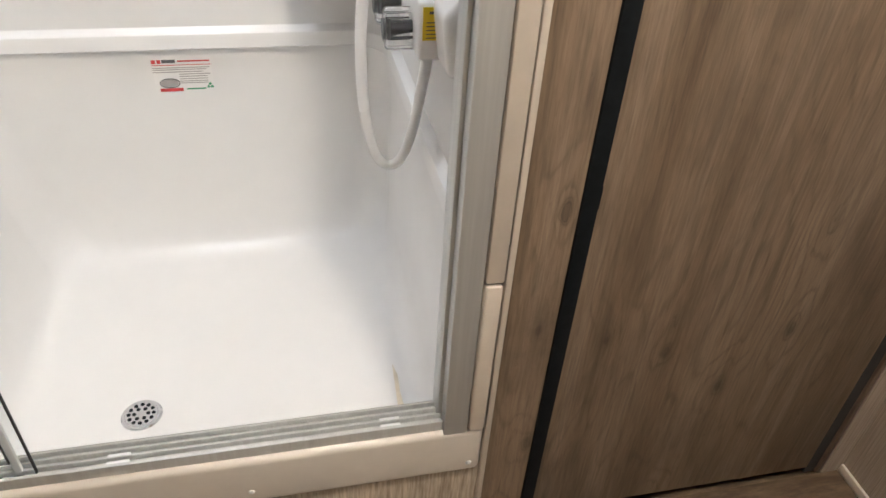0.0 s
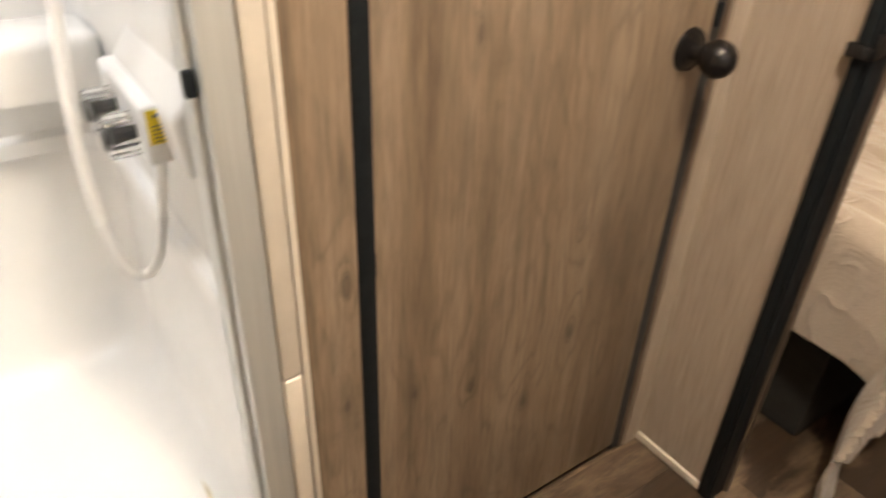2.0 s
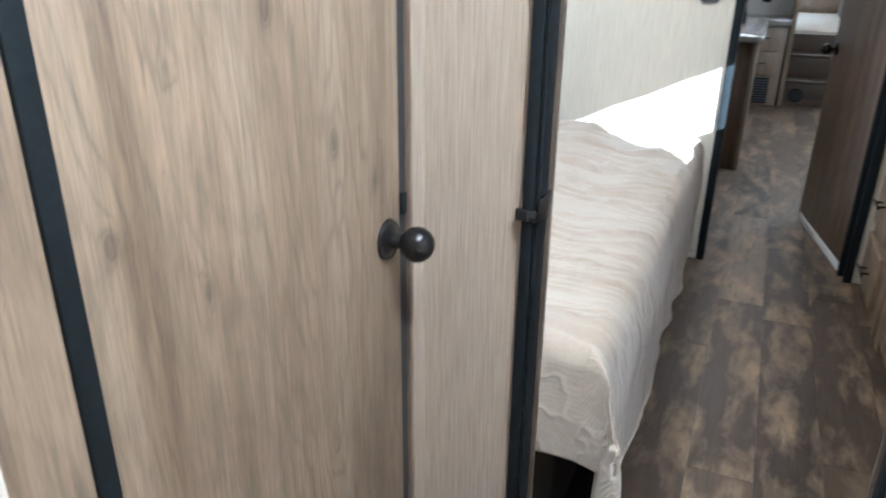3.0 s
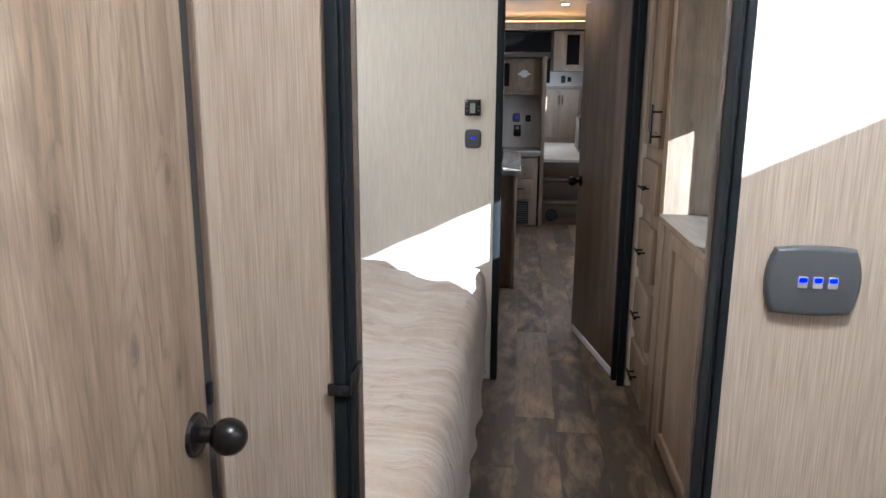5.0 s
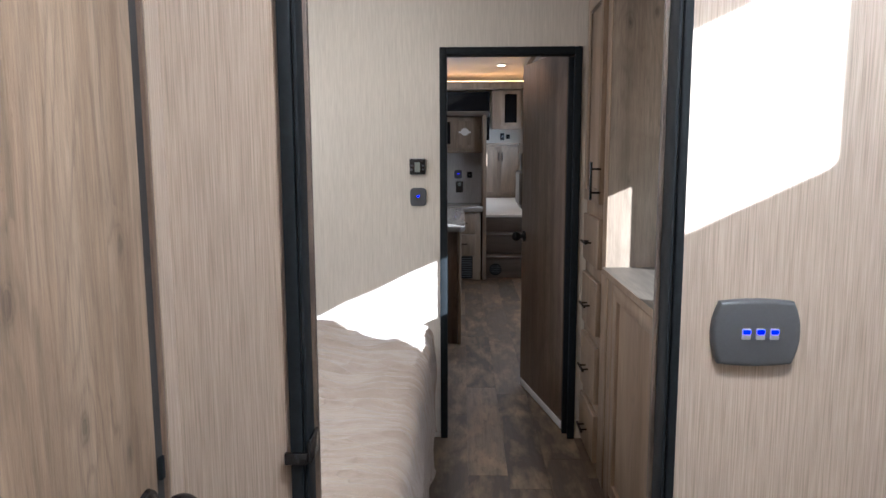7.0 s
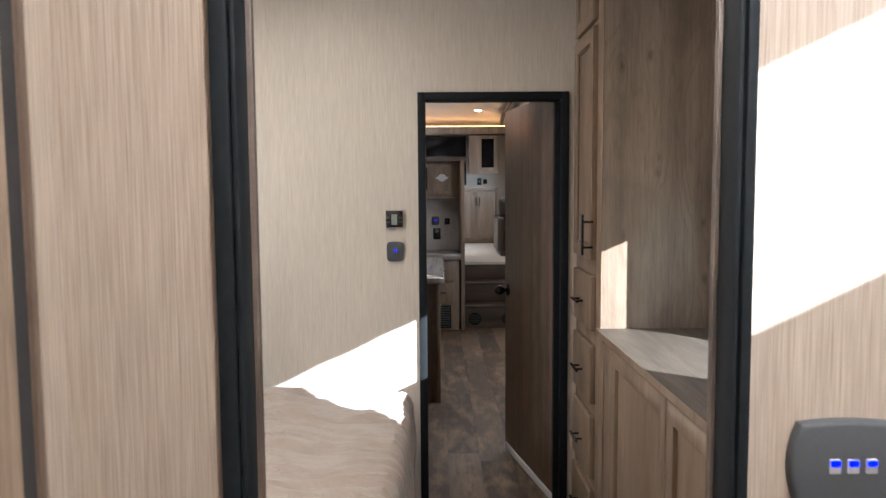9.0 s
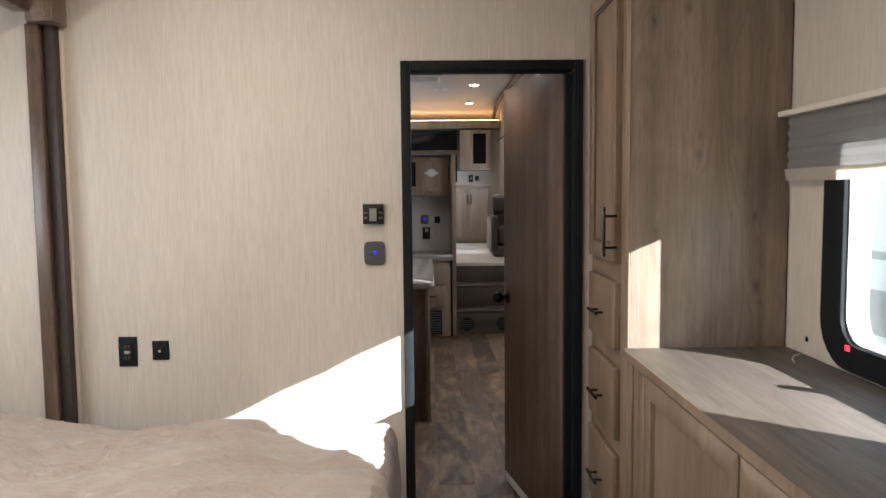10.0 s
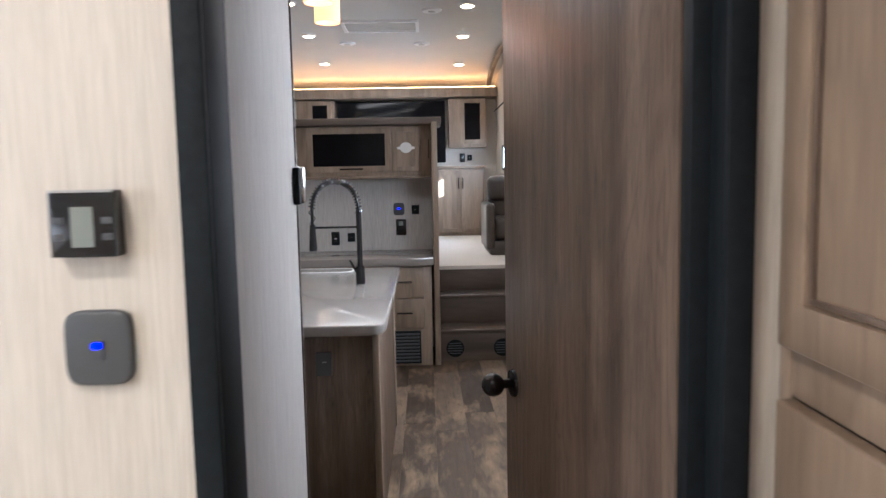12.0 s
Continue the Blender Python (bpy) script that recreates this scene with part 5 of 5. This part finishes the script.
def lounge():
    low = thing("lounge_base_cabinet", (12.5, 0.2, 0.695), "brown framed lounge base cabinet with two doors", "cabinet")
    part("body", boxes((12.42, 12.69, -0.12, 0.48, 0.696, 1.56), bev=0.003), KWOOD, low)
    for y0, y1 in ((-0.10, 0.175), (0.19, 0.465)):
        d = part("door", back_front(12.419, y0, y1, 0.74, 1.53, 0.05), KWOOD, low)
        part("door_panel", boxes((12.41, 12.4185, y0 + 0.048, y1 - 0.048, 0.788, 1.482)), KWOOD, d)
    for y in (0.155, 0.21):
        part("handle", tube([(12.37, y, 1.30), (12.37, y, 1.44)], 0.006, 8), BRONZE, low)
    part("top", boxes((12.38, 12.69, -0.14, 0.50, 1.561, 1.59), bev=0.004), KWOOD, low)
    for nm, y0, y1 in (("a", -0.16, 0.32), ("b", 1.77, 2.24)):
        up = thing("lounge_wall_cabinet", (12.55, (y0 + y1) / 2, 1.82), "brown lounge wall cabinet with a dark glass door", "cabinet", group="lounge wall cabinets")
        part("body", boxes((12.42, 12.69, y0, y1, 1.82, 2.44), bev=0.003), KWOOD, up)
        d = part("door", back_front(12.419, y0 + 0.03, y1 - 0.15, 1.87, 2.43, 0.05), KWOOD, up)
        part("glass", boxes((12.41, 12.4185, y0 + 0.078, y1 - 0.198, 1.918, 2.382)), DARKGLASS, d, "dark glass")
    solid("lounge_beam", boxes((12.36, 12.69, -0.30, 3.39, 2.456, 2.575), bev=0.004), KWOOD, "brown wood beam over the lounge cabinets", "beam")
    tv = thing("television", (12.5, 1.05, 1.64), "large black flat television on the lounge wall", "television")
    part("screen", slab(rounded(0.36, 1.74, 1.64, 2.43, 0.01), on_far, 0.12, 0.16, 0.004), DARKGLASS, tv)
    part("bracket", boxes((12.581, 12.69, 0.85, 1.25, 1.9, 2.2), bev=0.004), BLACK, tv)
    strip = solid("cove_strip", boxes((12.40, 12.44, -0.28, 3.38, 2.576, 2.584)), COVE, "warm light strip above the lounge beam", "light strip")
    outlet(lambda u, v, d: (12.69 - d, u, v), 0.14, 1.70)
    coax(lambda u, v, d: (12.69 - d, u, v), 0.043, 1.70)


lounge()


def recliner(x, y, z):
    root = thing("recliner", (x, y, z), "dark brown leather recliner in the lounge", "armchair")
    part("base", boxes((x - 0.36, x + 0.34, y - 0.13, y + 0.16, z + 0.001, z + 0.14), bev=0.02), LEATHER, root)
    part("seat", boxes((x - 0.34, x + 0.20, y - 0.10, y + 0.12, z + 0.141, z + 0.36), bev=0.06, seg=4), LEATHER, root)
    part("backrest", boxes((x + 0.10, x + 0.34, y - 0.10, y + 0.13, z + 0.28, z + 0.72), bev=0.07, seg=4), LEATHER, root)
    part("headrest", boxes((x + 0.05, x + 0.24, y - 0.09, y + 0.14, z + 0.50, z + 0.76), bev=0.07, seg=4), LEATHER, root)
    for s in (-0.12, 0.15):
        part("armrest", boxes((x - 0.38, x + 0.30, y + s - 0.045, y + s + 0.045, z + 0.05, z + 0.50), bev=0.04, seg=4), LEATHER, root)


recliner(10.35, -0.13, 0.695)
solid("wall_speaker", boxes((9.9, 10.02, -0.309, -0.26, 1.78, 1.90), bev=0.006), BLACK, "small black speaker on the lounge side wall", "speaker")
rail = thing("curtain_rail", (11.3, -0.25, 2.25), "thin dark rail on the lounge side wall", "rail")
part("bar", tube([(10.0, -0.25, 2.26), (12.3, -0.25, 2.26)], 0.008, 8), BLACK, rail)
part("bracket", boxes((10.0, 10.02, -0.309, -0.24, 2.25, 2.27)), BLACK, rail)


def ceil_z(x):
    return KZ if x < 10.9 else KZ - 0.20 * (1 - math.sqrt(max(0, 1 - ((x - 10.9) / 1.8) ** 2)))


def puck(x, y, z, group):
    root = thing("ceiling_light", (x, y, z), "round recessed ceiling light, lit warm", "ceiling light", group)
    part("bezel", rod(bmesh.new(), (x, y, z - 0.001), (x, y, z - 0.014), 0.072, 0.060, 32), WHITEPL, root, "white bezel")
    part("lens", rod(bmesh.new(), (x, y, z - 0.0145), (x, y, z - 0.018), 0.050, 0.044, 28), LAMPGLOW, root, "glowing lens")
    return root


first = puck(9.05, 0.27, KZ, "kitchen ceiling lights")
for x, y in ((10.26, 0.24), (11.80, 0.21), (7.85, 0.30), (6.6, 0.32), (10.15, 1.70), (11.65, 1.76), (8.9, 1.66), (7.6, 1.62)):
    copy_thing(first, pose(x, y, ceil_z(x)))
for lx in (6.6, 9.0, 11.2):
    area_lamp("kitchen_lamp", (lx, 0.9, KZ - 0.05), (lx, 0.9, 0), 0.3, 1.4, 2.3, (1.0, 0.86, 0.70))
# bedroom ceiling lights, out of view
for x in (2.2, 3.2):
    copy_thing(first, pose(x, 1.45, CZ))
# unseen bathroom light, added where the fill lamp is
tagged(copy_thing(first, pose(0.92, 0.52, CZ)), "round recessed bathroom ceiling light, added out of view, lit warm", "ceiling light", "bathroom ceiling light")

# unseen skylight frame, added round the shower fill lamp
skl = thing("shower_skylight", (0.26, 1.60, CZ), "pale square skylight frame added over the shower, out of view", "skylight")
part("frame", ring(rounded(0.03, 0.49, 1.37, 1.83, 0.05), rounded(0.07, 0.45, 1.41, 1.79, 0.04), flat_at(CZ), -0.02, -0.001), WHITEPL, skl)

air = thing("ceiling_air_grille", (9.77, 1.0, KZ), "flat white air grille on the kitchen ceiling", "vent")
part("frame", ring(rounded(9.55, 9.99, 0.66, 1.34, 0.02), rounded(9.58, 9.96, 0.69, 1.31, 0.015), flat_at(KZ), -0.02, -0.001), WHITEPL, air)
for k in range(7):
    part("slat", boxes((9.60 + 0.05 * k, 9.63 + 0.05 * k, 0.692, 1.308, KZ - 0.014, KZ - 0.006)), CEIL, air)
for x, y in ((10.56, 1.38), (10.62, 0.64), (9.2, 0.55)):
    v = thing("ceiling_vent", (x, y, KZ), "small white round ceiling vent", "vent", "ceiling vents")
    part("ring", rod(bmesh.new(), (x, y, KZ - 0.001), (x, y, KZ - 0.015), 0.085, 0.075, 28), WHITEPL, v)
    part("hub", rod(bmesh.new(), (x, y, KZ - 0.015), (x, y, KZ - 0.022), 0.03, n=16), CEIL, v)


def fan():
    hx, hy, hz = 7.26, 0.97, 2.56
    root = thing("ceiling_fan", (hx, hy, KZ), "dark ceiling fan at rest", "ceiling fan")
    part("canopy", rod(bmesh.new(), (hx, hy, KZ), (hx, hy, KZ - 0.05), 0.07, 0.05, 24), BRONZE, root)
    part("rod", rod(bmesh.new(), (hx, hy, KZ - 0.05), (hx, hy, hz + 0.05), 0.012, n=12), BRONZE, root)
    part("motor", rod(bmesh.new(), (hx, hy, hz + 0.05), (hx, hy, hz - 0.03), 0.085, 0.07, 28), BRONZE, root)
    a0 = math.atan2(0.735 - hy, 7.8 - hx)
    for k in range(5):
        m = Matrix.Translation((hx, hy, hz)) @ Matrix.Rotation(a0 + k * math.pi * 0.4, 4, "Z") @ Matrix.Rotation(radians(16), 4, "X")
        bm = slab([(0.07, -0.03), (0.2, -0.06), (0.57, -0.075), (0.60, 0.0), (0.57, 0.075), (0.2, 0.06), (0.07, 0.03)], lambda u, v, d: (u, v, d), -0.004, 0.004)
        bmesh.ops.transform(bm, matrix=m, verts=bm.verts)
        part("blade", bm, BLACK, root)


fan()


def pendant(x, y, z0, z1):
    root = thing("pendant_lamp", (x, y, KZ), "amber glass pendant lamp over the island", "pendant lamp", "island pendants")
    loop = [(0.056 * math.cos(a * 0.19635), 0.056 * math.sin(a * 0.19635)) for a in range(32)]
    inn = [(u * 0.93, v * 0.93) for u, v in loop]
    part("shade", ring(loop, inn, lambda u, v, d: (x + u, y + v, d), z0, z1), AMBER, root, "amber glass cylinder shade")
    part("cap", rod(bmesh.new(), (x, y, z1), (x, y, z1 + 0.03), 0.057, 0.03, 28), BRONZE, root)
    part("cord", rod(bmesh.new(), (x, y, z1 + 0.03), (x, y, KZ), 0.004, n=8), BLACK, root)
    part("bulb", ball(bmesh.new(), (x, y, z1 - 0.08), 0.028, (1, 1, 1.3), 16, 12), LAMPGLOW, root)


pendant(5.98, 1.01, 2.09, 2.27)
pendant(6.52, 1.05, 2.134, 2.31)


# ---- floor planks, piece by piece ----
def plank_mesh(l, w):
    g = 0.0003
    return mesh_of(boxes((g, l - g, g, w - g, -0.007, 0.0), bev=0.0006, seg=1), "plank", PLANK)


LENGTH, WIDTH = 1.22, 0.182
PLANKS = {}


def lay(parent, x0, x1, y0, y1, z):
    rows = int(math.ceil((y1 - y0) / WIDTH - 1e-6))
    for r in range(rows):
        w = min(WIDTH, y1 - y0 - r * WIDTH)
        x = x0 - random.random() * LENGTH
        while x < x1 - 0.01:
            a, b = max(x, x0), min(x + LENGTH, x1)
            key = (round(b - a, 2), round(w, 3))
            if b - a > 0.03:
                if key not in PLANKS:
                    PLANKS[key] = plank_mesh(b - a, w)
                ob = new("plank", PLANKS[key])
                ob.location = (a, y0 + r * WIDTH, z)
                ob.parent = parent
            x += LENGTH


lay(floor, 1.738, 9.3, -0.31, 1.15, 0.0)
lay(bath_floor, -0.75, 1.737, -0.31, 1.247, BF)
